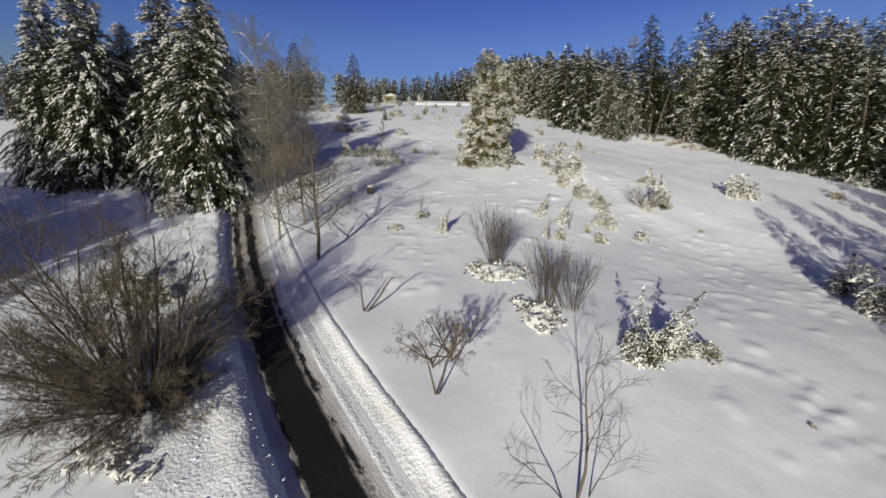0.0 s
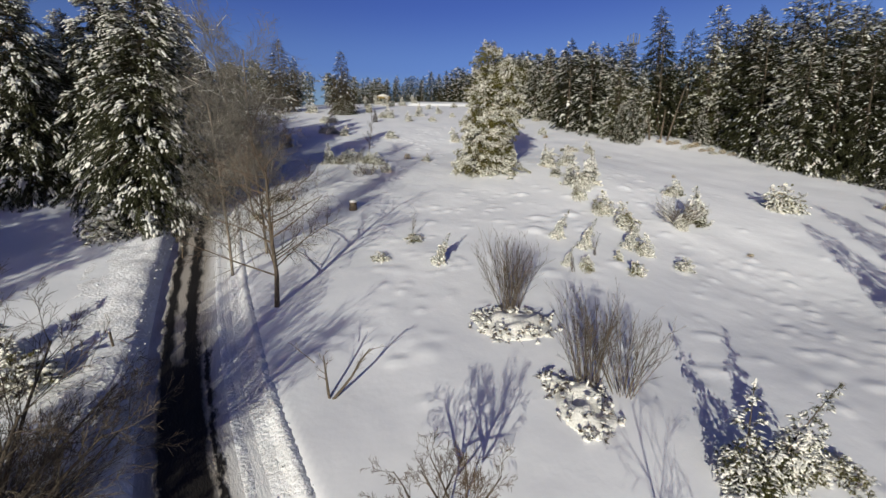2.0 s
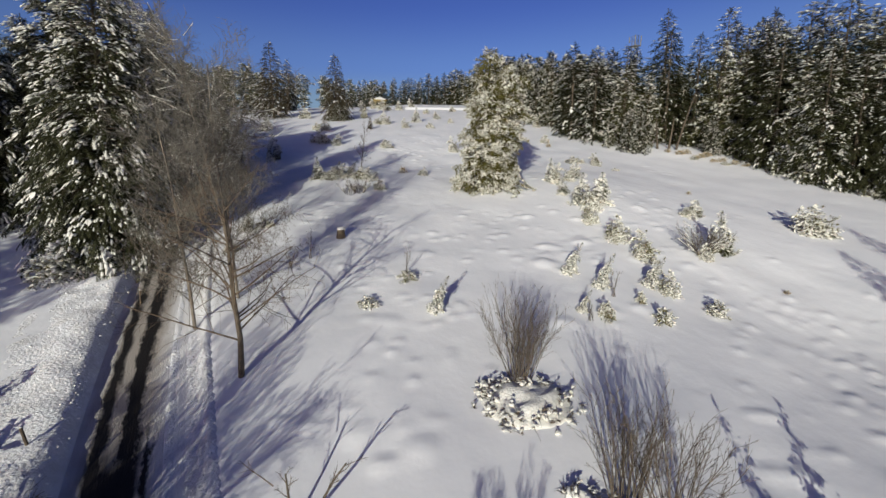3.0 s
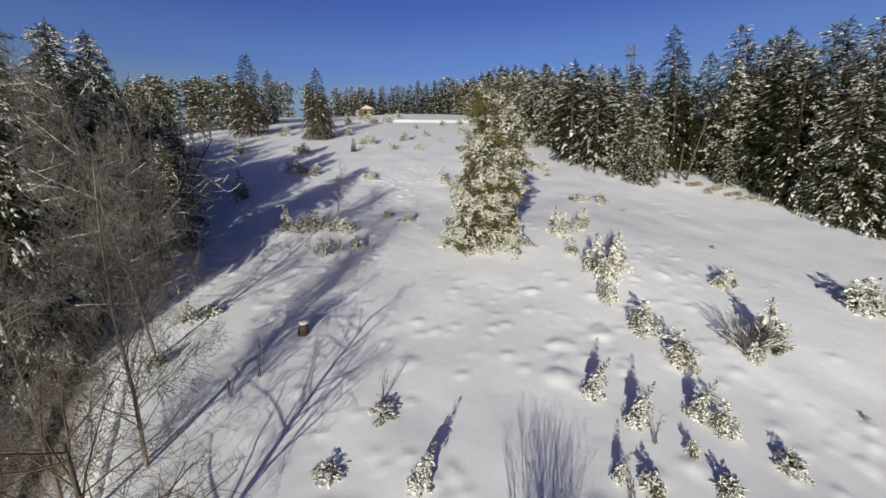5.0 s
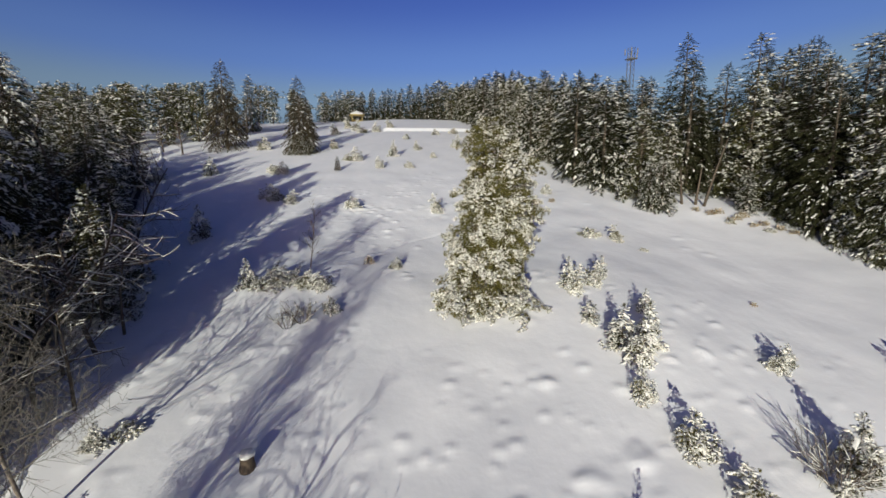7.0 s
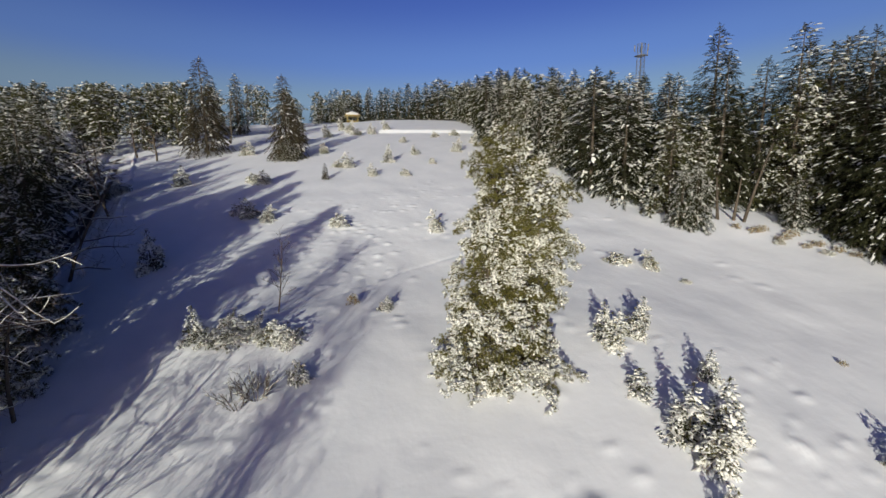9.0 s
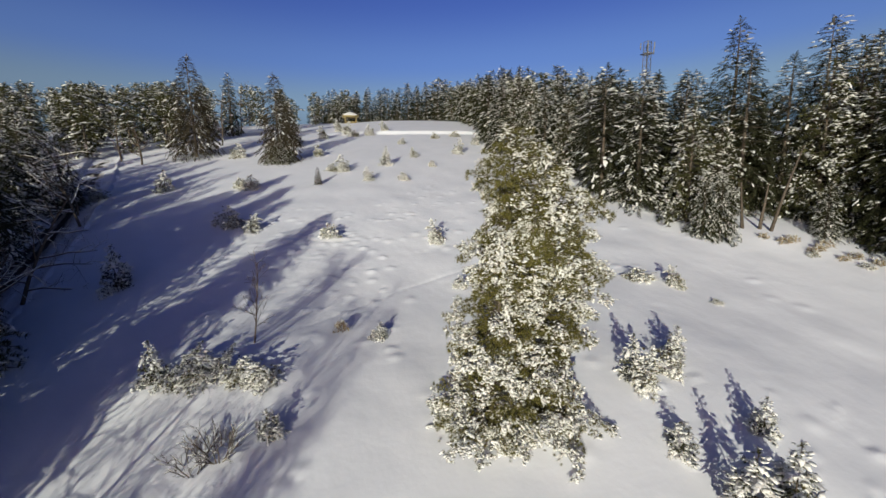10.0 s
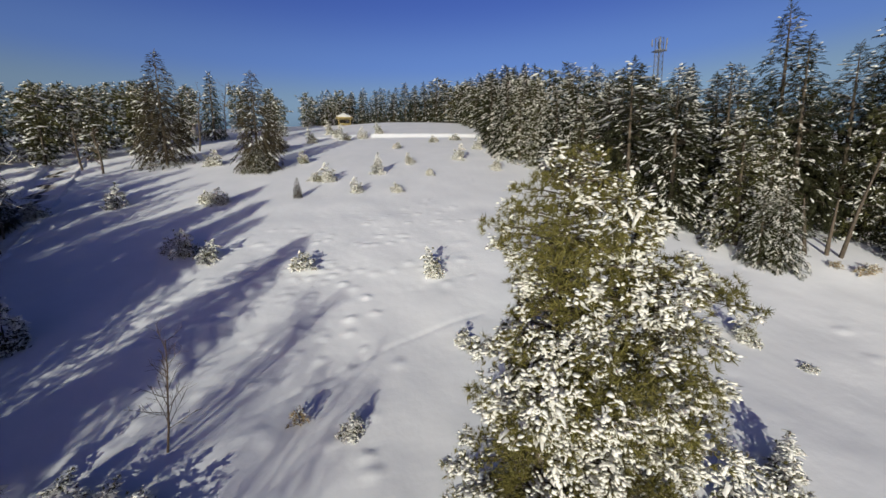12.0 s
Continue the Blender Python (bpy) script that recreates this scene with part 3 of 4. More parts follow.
# ---- bare trees ----
def branch_out(tubes, r, p, d, L, rad, depth, cfg):
    """A crooked branch and its side branches, as tubes of (points, radii)."""
    n = 4 if depth > 1 else 3 if depth else 1
    px, py, pz = p
    dx, dy, dz = d
    k = 1 / math.sqrt(dx * dx + dy * dy + dz * dz)
    dx, dy, dz = dx * k, dy * k, dz * k
    pts, dirs = [(px, py, pz)], []
    bend = r.normal(0, cfg["crook"], (n, 3)).tolist()
    for i in range(n):
        dx, dy, dz = dx + bend[i][0], dy + bend[i][1], dz + bend[i][2] + cfg["lift"]
        k = 1 / math.sqrt(dx * dx + dy * dy + dz * dz)
        dx, dy, dz = dx * k, dy * k, dz * k
        dirs.append((dx, dy, dz))
        px, py, pz = px + dx * L / n, py + dy * L / n, pz + dz * L / n
        pts.append((px, py, pz))
    end = max(0.004, rad * (0.35 if depth else 0.3))
    tubes.append((pts, np.array([rad + (end - rad) * i / n for i in range(n + 1)]), depth))
    if depth <= 0:
        return
    kids = cfg["kids"][depth - 1]
    first = cfg.get("first", 0.25)
    ratio = cfg["ratio"][depth - 1] if isinstance(cfg["ratio"], tuple) else cfg["ratio"]
    dice = r.uniform(0, 1, (kids, 4)).tolist()
    for k, (d0, d1, d2, d3) in enumerate(dice):
        s = first + (1 - first) * (k + d0) / kids
        i = min(n - 1, int(s * n))
        f = s * n - i
        q = [u + (v - u) * f for u, v in zip(pts[i], pts[i + 1])]
        a = d1 * 6.283
        dx, dy, dz = dirs[i]
        ex, ey, ez = math.cos(a), math.sin(a), 0.3 * math.sin(a * 3)
        sx, sy, sz = dy * ez - dz * ey, dz * ex - dx * ez, dx * ey - dy * ex
        m = 1 / (math.sqrt(sx * sx + sy * sy + sz * sz) + 1e-9)
        w = cfg["angle"] * (0.6 + 0.7 * d2)
        c, m = math.cos(w), m * math.sin(w)
        branch_out(tubes, r, q, (dx * c + sx * m, dy * c + sy * m, dz * c + sz * m), L * ratio * (0.6 + 0.55 * d3) * (1.15 - 0.45 * s), max(0.008, rad * cfg["thin"] * (1.1 - 0.5 * s)), depth - 1, cfg)


def bare_tree(name, seed, stems, cfg, label, category, mat, twig_mat=None, snow=0.0, group="", thick=1.0):
    """Trunks given as (x, y, direction, length, radius, depth), each with crooked boughs and twigs."""
    r = rnd(seed)
    top = thing(name, label, category, group)
    tubes = []
    for x, y, d, L, rad, depth, *z in stems:
        branch_out(tubes, r, (x, y, z[0] if z else -0.15), d, L, rad, depth, cfg)
    low = max(t[2] for t in tubes)
    wood, twigs, white = Shape(), Shape(), Shape()
    for pts, radii, depth in tubes:
        sh = wood if depth == low else twigs
        sh.tube(pts, radii * (1.0 if depth == low else thick), 6 if depth == low else (4 if depth > 1 else 3), False)
        if snow and depth and r.uniform() < snow * 1.3:
            a = np.array(pts)
            k = np.array(radii)
            flat = np.abs(np.diff(a, axis=0)[:, 2]) / (np.linalg.norm(np.diff(a, axis=0), axis=1) + 1e-9)
            if flat.mean() < 0.75:
                white.tube(a + np.array([0, 0, 0.035]) + np.c_[0 * k, 0 * k, k * 0.8], np.maximum(0.022, k * 0.95) * r.uniform(0.8, 1.3), 4, True)
    part("trunk", wood, mat, top)
    b = tagged(part("crown", twigs, twig_mat or TWIG, top), kind="stuff")
    if white.n:
        tagged(part("snow_cover", white, TREE_SNOW, b), kind="stuff")
    return top


# ---- the tall spruces beside the road ----
kit = dict(style="feather", bare=0.015, group="tall spruces by the road", clump=0.9, dens=2.0, spread=0.30, ragged=0.30, lobes=0.4, up=0.30, fill=0.7, lump=0.52, solid=0.35, pads=4, wild=0.25)
big_a = conifer("spruce_tree", 101, 24.5, 6.0, 560, 0.62, "tall dark green spruce with snow on its drooping boughs", "spruce tree", SPRUCE, droop=0.75, snow=0.16, lean=(0.9, 0.0), **kit)
big_b = conifer("spruce_tree", 102, 24.5, 5.4, 540, 0.62, "tall dark green spruce with snow on its drooping boughs", "spruce tree", SPRUCE, droop=0.80, snow=0.16, **kit)
for proto, x, y, turn, s in ((big_a, -26.4, 44.0, 0, 0.93), (big_b, -33.0, 49.5, 80, 0.95), (big_a, -43.4, 51.0, 140, 1.0), (big_b, -50.0, 52.5, 210, 0.95),
                             (big_a, -33.4, 60.2, 250, 0.88), (big_b, -36.2, 67.5, 300, 0.88), (big_a, -44.5, 57.5, 33, 0.8)):
    stand(proto, USED, x, y, turn, s)

# ---- the main pine ----
kit = dict(droop=0.30, bare=0.012, style="tuft", pads=4, low=1.8, lump=0.80, fine=True, dens=1.25, spread=0.42, up=0.22, fill=0.5, ragged=0.28, lobes=1.0, clump=2.0, wild=0.55, solid=0.75, puff=0.12)
pine = conifer("pine_tree", 7, 16.8, 2.7, 450, 0.23, "tall olive-green pine clothed to the ground and heavy with snow", "pine tree", PINE, snow=0.56, trunk_r=0.22, lean=(1.5, 0.5),
               profile=lambda t: (1.08 - 0.30 * t / 0.35 if t < 0.35 else 0.78 + 0.10 * (t - 0.35) if t < 0.8 else 0.82 * ((1 - t) / 0.2) ** 0.35) + 0.02, **kit)
stand(pine, USED, 5.2, 61.0, 0)
pine = conifer("pine_tree", 8, 14.6, 2.6, 400, 0.23, "olive-green pine leaning on its taller neighbour, thick with snow", "pine tree", PINE, snow=0.66, trunk_r=0.18, lean=(0.7, 0.1),
               profile=lambda t: (0.92 + 0.04 * t if t < 0.5 else 0.94 + 0.8 * (t - 0.5) if t < 0.72 else 1.11 * ((1 - t) / 0.28) ** 0.55) + 0.02, **kit)
stand(pine, USED, 8.0, 61.6, 0)

# ---- the forest along the right-hand edge ----
full = lambda t: (1 - t) ** 0.70 * 0.96 + 0.03
kit = dict(style="feather", group="forest conifers", clump=1.1, dens=1.3, spread=0.38, ragged=0.26, lobes=0.35, fill=0.7, lump=0.46, solid=0.35, pads=3, wild=0.25, profile=full)
forest = [
    conifer("spruce_tree", 201, 20, 4.6, 230, 0.80, "dark forest spruce with snow along its boughs", "spruce tree", SPRUCE, droop=0.60, snow=0.10, bare=0.03, **kit),
    conifer("spruce_tree", 202, 20, 3.9, 220, 0.80, "slim dark forest spruce with snowy boughs", "spruce tree", SPRUCE, droop=0.65, snow=0.05, bare=0.05, **kit),
    conifer("spruce_tree", 203, 20, 5.0, 240, 0.80, "broad dark spruce with thick snow on its lower boughs", "spruce tree", SPRUCE, droop=0.60, snow=0.19, bare=0.02, low=0.6, **kit),
    conifer("pine_tree", 204, 18, 4.2, 170, 0.48, "dark olive pine with clumps of snow in its crown", "pine tree", PINE_DARK, droop=0.55, snow=0.36, bare=0.03, style="tuft", lump=0.75, low=0.9, pads=3, group="forest conifers", profile=lambda t: (1 - t) ** 0.62 * 0.95 + 0.05, ragged=0.35, lobes=0.5, clump=1.2, wild=0.3, solid=0.4),
]
# the same trees, plainer, for the rows behind and the far edge
kit.update(dens=0.85, pads=1, lump=0.75)
back = [
    conifer("spruce_tree", 211, 20, 4.2, 150, 1.1, "dark spruce deep in the forest with some snow", "spruce tree", SPRUCE, droop=0.55, snow=0.10, bare=0.06, **kit),
    conifer("spruce_tree", 212, 20, 3.7, 145, 1.1, "slim dark spruce in the forest's depth", "spruce tree", SPRUCE, droop=0.6, snow=0.12, bare=0.05, **kit),
    conifer("pine_tree", 213, 18, 4.1, 78, 1.0, "snow-laden pine with a rounded dark crown", "pine tree", PINE_DARK, droop=0.35, snow=0.70, bare=0.05, style="tuft", lump=1.1, puff=0.3, group="forest conifers", profile=lambda t: 0.6 + 0.4 * math.sin(t * 3.2) if t < 0.75 else 0.87 * ((1 - t) / 0.25) ** 0.5 + 0.03, ragged=0.35, lobes=0.6, clump=0.7, wild=0.3),
]
EDGE = [(74, 44), (70, 55), (66, 62), (61, 68.5), (58.5, 75), (57.5, 80), (59, 88.5), (55, 97), (48, 99), (41, 93.5), (37.5, 92), (35.5, 98), (33.5, 106), (33, 114), (28, 126), (22, 139), (20.5, 152), (22, 168), (24, 186), (21, 212), (12, 232), (-8, 240), (-30, 246), (-52, 252)]
spots = []
for i in range(len(EDGE) - 1):
    a, b = np.array(EDGE[i], float), np.array(EDGE[i + 1], float)
    L = np.linalg.norm(b - a)
    d = (b - a) / L
    nrm = np.array([d[1], -d[0]])
    far = a[1] > 200
    step = 3.4 if far else 3.5 if a[1] < 92 else 4.2
    for row in range(3 if far else 4 if a[1] < 92 else 4 if a[1] < 150 else 3):
        for k in range(int(L / step + R0.uniform(0, 1))):
            p = a + d * ((k + R0.uniform(0.1, 0.9)) * step) + nrm * (row * 5.2 + R0.uniform(-0.6, 1.6))
            if all((p[0] - q[0]) ** 2 + (p[1] - q[1]) ** 2 > (6.5 if p[1] < 96 else 9.0) for q in spots):
                spots.append((p[0], p[1], row))
for x, y, row in spots:
    h = R0.uniform(0.92, 1.06) * (0.86 if row == 0 else 1.0) * (1.16 if y < 72 else 1.30 if y < 82 else (0.95 if x < 46 else 1.34) if y < 104 else 0.93 if y < 130 else 0.95 if y < 205 else R0.uniform(0.75, 1.0))
    if row < (4 if y < 104 else 2) and y < 150:
        proto = forest[int(R0.choice(4, p=(0.36, 0.36, 0.16, 0.12) if y < 86 or y < 104 and x > 46 else (0.12, 0.05, 0.23, 0.60) if row == 0 else (0.30, 0.20, 0.15, 0.35)))]
    else:
        proto = back[int(R0.choice(3, p=(0.45, 0.35, 0.2)))]
    stand(proto, USED, x, y, R0.uniform(0, 360), h * R0.uniform(1.05, 1.3), h)
# young trees at the foot of the forest
for x, y, h in ((38.0, 88.3, 0.42), (36.3, 88.9, 0.38), (59.0, 74.0, 0.40), (57.2, 77.5, 0.45), (62.5, 66.5, 0.42), (33.0, 103.0, 0.5), (31.5, 107.0, 0.4), (20.0, 140.0, 0.55), (65.2, 63.0, 0.4), (51.5, 88.0, 0.35), (-26.0, 44.8, 0.24), (-27.4, 40.6, 0.2)):
    stand(forest[2], USED, x, y, R0.uniform(0, 360), h * 1.15, h, label="young snow-laden spruce at the forest edge")
# spruces on the near side of the road's field, whose shadow crosses it
for x, y, h in ((-37.8, 12.0, 0.80), (-42.5, 14.5, 0.85), (-40.0, 8.0, 0.9), (-45.0, 10.0, 0.9), (-50.5, 14.0, 0.9), (-47.5, 18.0, 0.8), (-54.0, 22.0, 0.85), (-62.0, 26.0, 0.8), (-35.4, 17.0, 0.55), (-39.5, 17.5, 0.7), (-44.0, 19.5, 0.75), (-41.0, 22.5, 0.6), (-36.2, 5.0, 0.85), (-48.5, 24.0, 0.75), (-52.5, 18.0, 0.85), (-57.5, 25.0, 0.85), (-43.0, 3.0, 0.9), (-55.0, 14.0, 0.9), (-66.0, 30.0, 0.9), (-60.0, 19.0, 0.9)):
    stand(forest[2], USED, x, y, R0.uniform(0, 360), h * 1.15, h)
# spruces outside the meadow's lower corner, whose shadows lie on the snow
for x, y, h in ((27.0, 10.0, 0.74), (33.0, 14.5, 0.78), (38.5, 20.0, 0.62), (45.0, 24.0, 0.7), (52, 31, 0.8), (60, 38, 0.85)):
    stand(forest[2], USED, x, y, R0.uniform(0, 360), h * 0.95, h)

# ---- the wood above the road ----
for k, x, y, h in ((3, -25.8, 61.5, 0.62), (3, -28.0, 67.0, 0.66), (3, -31.5, 62.5, 0.86), (3, -33.0, 67.5, 0.80), (1, -48.0, 101.0, 0.62), (0, -42.0, 84.0, 0.76), (3, -46.0, 90.0, 0.80), (3, -44.5, 76.5, 0.84), (2, -50.0, 98.0, 0.70), (3, -54.5, 93.0, 0.84),
                   (3, -57.0, 104.0, 0.78), (3, -62.0, 98.0, 0.82), (0, -52.0, 82.0, 0.84), (2, -60.0, 84.0, 0.88), (3, -66.0, 108.0, 0.80), (1, -58.0, 72.0, 0.88), (3, -70.0, 92.0, 0.84), (3, -47.5, 84.0, 0.80), (1, -31.5, 69.5, 0.70), (0, -30.6, 64.0, 0.66), (0, -51.0, 76.0, 0.85), (2, -48.0, 70.0, 0.90), (3, -56.0, 88.0, 0.85), (2, -42.0, 72.5, 0.80), (3, -50.5, 92.5, 0.74), (0, -55.0, 98.5, 0.72), (3, -61.0, 91.0, 0.84)):
    stand(forest[k], USED, x, y, R0.uniform(0, 360), h * 1.05, h)
for k, x, y, h in ((2, -60.0, 148.0, 0.86), (2, -65.5, 143.0, 0.80), (2, -71.0, 137.0, 0.86), (2, -78.0, 146.0, 0.86), (2, -91.0, 168.0, 0.9), (2, -84.0, 158.0, 0.86), (2, -72.0, 158.0, 0.86), (2, -98.0, 150.0, 0.86),
                   (2, -80.0, 130.0, 0.84), (2, -90.0, 138.0, 0.86), (2, -104.0, 140.0, 0.9), (2, -66.0, 165.0, 0.86), (2, -112.0, 160.0, 0.9), (2, -86.0, 120.0, 0.86), (2, -99.0, 126.0, 0.86), (2, -120.0, 145.0, 0.9),
                   (2, -78.0, 172.0, 0.86), (2, -55.0, 158.0, 0.66), (0, -57.5, 178.0, 0.84), (1, -54.5, 172.0, 0.90), (2, -45.0, 190.0, 0.7), (2, -38.0, 178.0, 0.55), (2, -50.0, 205.0, 0.78), (2, -40.0, 215.0, 0.7), (2, -34.0, 232.0, 0.6), (2, -62.0, 215.0, 0.84), (2, -75.0, 200.0, 0.84),
                   (2, -85.0, 190.0, 0.9), (2, -95.0, 185.0, 0.9), (2, -106.0, 178.0, 0.9), (2, -118.0, 172.0, 0.95), (2, -130.0, 160.0, 0.95), (2, -70.0, 225.0, 0.9), (2, -84.0, 215.0, 0.9), (2, -98.0, 208.0, 0.95), (2, -112.0, 200.0, 0.95), (2, -128.0, 190.0, 1.0),
                   (2, -76.0, 112.0, 0.8), (2, -92.0, 108.0, 0.85), (2, -108.0, 118.0, 0.9), (2, -122.0, 128.0, 0.95), (2, -140.0, 150.0, 1.0)):
    stand(back[k], USED, x, y, R0.uniform(0, 360), h * 1.05, h)
for i in range(38):
    x, y = R0.uniform(-175, -66), R0.uniform(88, 235)
    if -0.62 * x + 62 < y < -0.62 * x + 160 or x < -120:
        h = R0.uniform(0.72, 0.98)
        stand(back[int(R0.choice((0, 1, 2), p=(0.12, 0.08, 0.80)))], USED, x, y, R0.uniform(0, 360), h * 1.05, h)

# ---- larches standing in the upper meadow ----
larch = conifer("larch_tree", 301, 17, 4.6, 260, 0.8, "tall brown larch with bare drooping boughs and some snow", "larch tree", LARCH, droop=0.6, snow=0.05, bare=0.08, dens=1.0, group="larches", lump=0.9, up=0.3)
for x, y, turn, h in ((-46.5, 134.5, 0, 1.22), (-27.0, 128.5, 90, 1.0), (-29.5, 145.0, 200, 0.62), (-15.3, 110.7, 60, 0.17)):
    stand(larch, USED, x, y, turn, h * 1.0, h, label="small brown young larch standing alone in the snow" if h < 0.3 else "")
for x, y, h in ((-26.0, 125.5, 0.30), (-28.0, 126.5, 0.26), (-24.5, 127.0, 0.22)):
    stand(forest[3], USED, x, y, 40 * x, h * 1.6, h, label="low snow-laden young pine at a larch's foot")

# ---- bare trees along the road ----
BIRCH = dict(crook=0.05, lift=0.02, kids=(8, 9, 56), angle=1.0, ratio=(0.6, 0.5, 0.29), thin=0.2, first=0.12)
for i, (x, y, h, tilt, lab) in enumerate(((-17.4, 44.5, 16.5, -0.07, "tall bare birch with a pale thin trunk and hazy twigs"), (-13.2, 36.7, 15.0, 0.0, "tall bare birch with slender crooked boughs"), (-14.4, 33.6, 12.0, 0.0, "bare birch with many fine twigs"))):
    t = bare_tree("birch_tree", 400 + i, [(0, 0, (tilt, 0.0, 1), h, 0.10, 3)], BIRCH, lab, "birch tree", PALE, HAZE, group="birches by the road", thick=1.3, snow=(0.12, 0.0, 0.0)[i])
    t.matrix_basis = place(t, x, y)
OAK = dict(crook=0.10, lift=0.01, kids=(7, 8, 22), angle=1.05, ratio=(0.5, 0.5, 0.58), thin=0.38, first=0.2)
t = bare_tree("bare_tree", 410, [(0, 0, (0.10, 0, 1), 8.4, 0.15, 3)], OAK, "bare brown tree with spreading boughs beside the road", "bare tree", BARK, TWIG)
t.matrix_basis = place(t, -9.8, 29.4)
FRUIT = dict(crook=0.13, lift=0.03, kids=(6, 6, 6), angle=0.75, ratio=(0.55, 0.55, 0.55), thin=0.40, first=0.28)
t = bare_tree("fruit_tree", 420, [(0, 0, (-0.10, 0, 1), 2.0, 0.09, 0), (0.05, 0, (0.35, 0.1, 1), 2.2, 0.08, 0)] + [(-0.2, 0, (1.1 * math.cos(k * 1.05), 1.1 * math.sin(k * 1.05), 0.75), 1.9, 0.045, 3, 1.3 + 0.1 * k) for k in range(6)]
              + [(0.66, 0.2, (1.0 * math.cos(k * 1.05), 1.0 * math.sin(k * 1.05), 0.9), 1.9, 0.045, 3, 1.5 + 0.1 * k) for k in range(6)], FRUIT, "small bare wild fruit tree with a round twiggy crown", "fruit tree", BARK, TWIG, thick=0.8)
t.matrix_basis = place(t, -0.3, 15.2)
t = bare_tree("fruit_tree", 421, [(0, 0, (-0.38, 0.05, 1), 2.0, 0.07, 2), (0.05, 0, (0.72, 0.1, 1), 2.8, 0.08, 2), (-0.6, 0.05, (-0.9, 0, 0.5), 1.3, 0.03, 1, 1.6)], dict(FRUIT, kids=(7, 6, 9), first=0.45, ratio=(0.4, 0.36, 0.4)), "small crooked bare tree leaning over the snow", "fruit tree", BARK, TWIG, thick=0.9)
t.matrix_basis = place(t, -4.85, 22.1)
t = bare_tree("fruit_tree", 422, [(0, 0, (0.0, 0, 1), 5.0, 0.06, 3), (0.4, 0.1, (0.5, 0.1, 1), 3.0, 0.03, 2), (-0.4, 0.0, (-0.6, 0.1, 1), 2.8, 0.03, 2)], FRUIT, "bare greyish tree with thin upright boughs", "bare tree", SHOOT, SHOOT)
t.matrix_basis = place(t, 4.7, 10.4)
SAP = dict(crook=0.07, lift=0.04, kids=(6, 24), angle=0.8, ratio=(0.45, 0.3), thin=0.35, first=0.2)
t = bare_tree("sapling", 430, [(0, 0, (0.0, 0, 1), 6.2, 0.06, 2)], SAP, "slim bare sapling among snowy bushes", "sapling", TWIG, TWIG, thick=1.3)
t.matrix_basis = place(t, -10.6, 69.2)
for i, (x, y, h) in enumerate(((-10.2, 42.6, 2.6), (-2.4, 40.5, 2.4), (-11.2, 41.0, 1.8), (9.6, 34.6, 1.5), (12.3, 37.6, 2.0))):
    t = bare_tree("sapling", 431 + i, [(0, 0, (0.1, 0, 1), h, 0.03, 2), (0.2, 0, (-0.2, 0.1, 1), h * 0.8, 0.025, 2), (-0.1, 0.1, (0.3, -0.1, 1), h * 0.7, 0.022, 2)], dict(SAP, kids=(2, 7)), "thin bare sapling standing in the snow", "sapling", SHOOT, SHOOT, group="small saplings")
    t.matrix_basis = place(t, x, y)
# the great many-stemmed bush by the road
r = rnd(440)
stems = []
for i in range(24):
    a, q = i * 2.4, math.sqrt((i + 0.5) / 24)
    stems.append((0.5 * q * math.cos(a), 0.5 * q * math.sin(a), (q * 0.85 * math.cos(a) - 0.08, q * 0.85 * math.sin(a), 1.0), r.uniform(6.6, 8.8) * (0.88 - 0.14 * math.cos(a)), r.uniform(0.05, 0.10), 3))
for i in range(26):
    a = i * 2.4
    stems.append((0.5 * math.cos(a), 0.5 * math.sin(a), (1.4 * math.cos(a), 1.4 * math.sin(a), r.uniform(0.4, 1.1)), r.uniform(3.4, 5.2) * (0.75 - 0.3 * math.cos(a)), r.uniform(0.035, 0.06), 3))
for i in range(16):
    a = -0.2 - 2.7 * i / 15
    stems.append((0.4 * math.cos(a), 0.4 * math.sin(a), (math.cos(a), math.sin(a), r.uniform(0.15, 0.6)), r.uniform(3.4, 5.6) * (0.9 - 0.2 * math.cos(a)), r.uniform(0.03, 0.05), 3))
t = bare_tree("willow_bush", 441, stems, dict(crook=0.12, lift=0.03, kids=(7, 8, 12), angle=0.62, ratio=(0.55, 0.46, 0.42), thin=0.36, first=0.22), "huge bare many-stemmed willow bush with dense brown branches", "bush", BARK, BARK, thick=0.95)
t.matrix_basis = place(t, -13.1, 14.6)
# snow-coated broadleaf trees at the wood's edge
WILD = dict(crook=0.17, lift=0.0, kids=(4, 5, 13), angle=1.1, ratio=0.5, thin=0.42, first=0.15)
for i, (x, y, h, s) in enumerate(((-23.2, 56.8, 9.0, 0.9), (-25.2, 60.5, 11.0, 0.75), (-24.0, 52.3, 9.5, 0.6), (-32.2, 75.6, 10.5, 0.8), (-41.0, 94.2, 11.5, 0.6), (-29.5, 70.5, 7.5, 0.9))):
    t = bare_tree("bare_tree", 450 + i, [(0, 0, (0.12 * (-1) ** i, -0.1, 1), h, 0.17, 3)], WILD, "dark bare tree with snow lying on its crooked branches", "bare tree", BARK, TWIG, snow=s, group="snowy bare trees")
    t.matrix_basis = place(t, x, y, 50 * i)
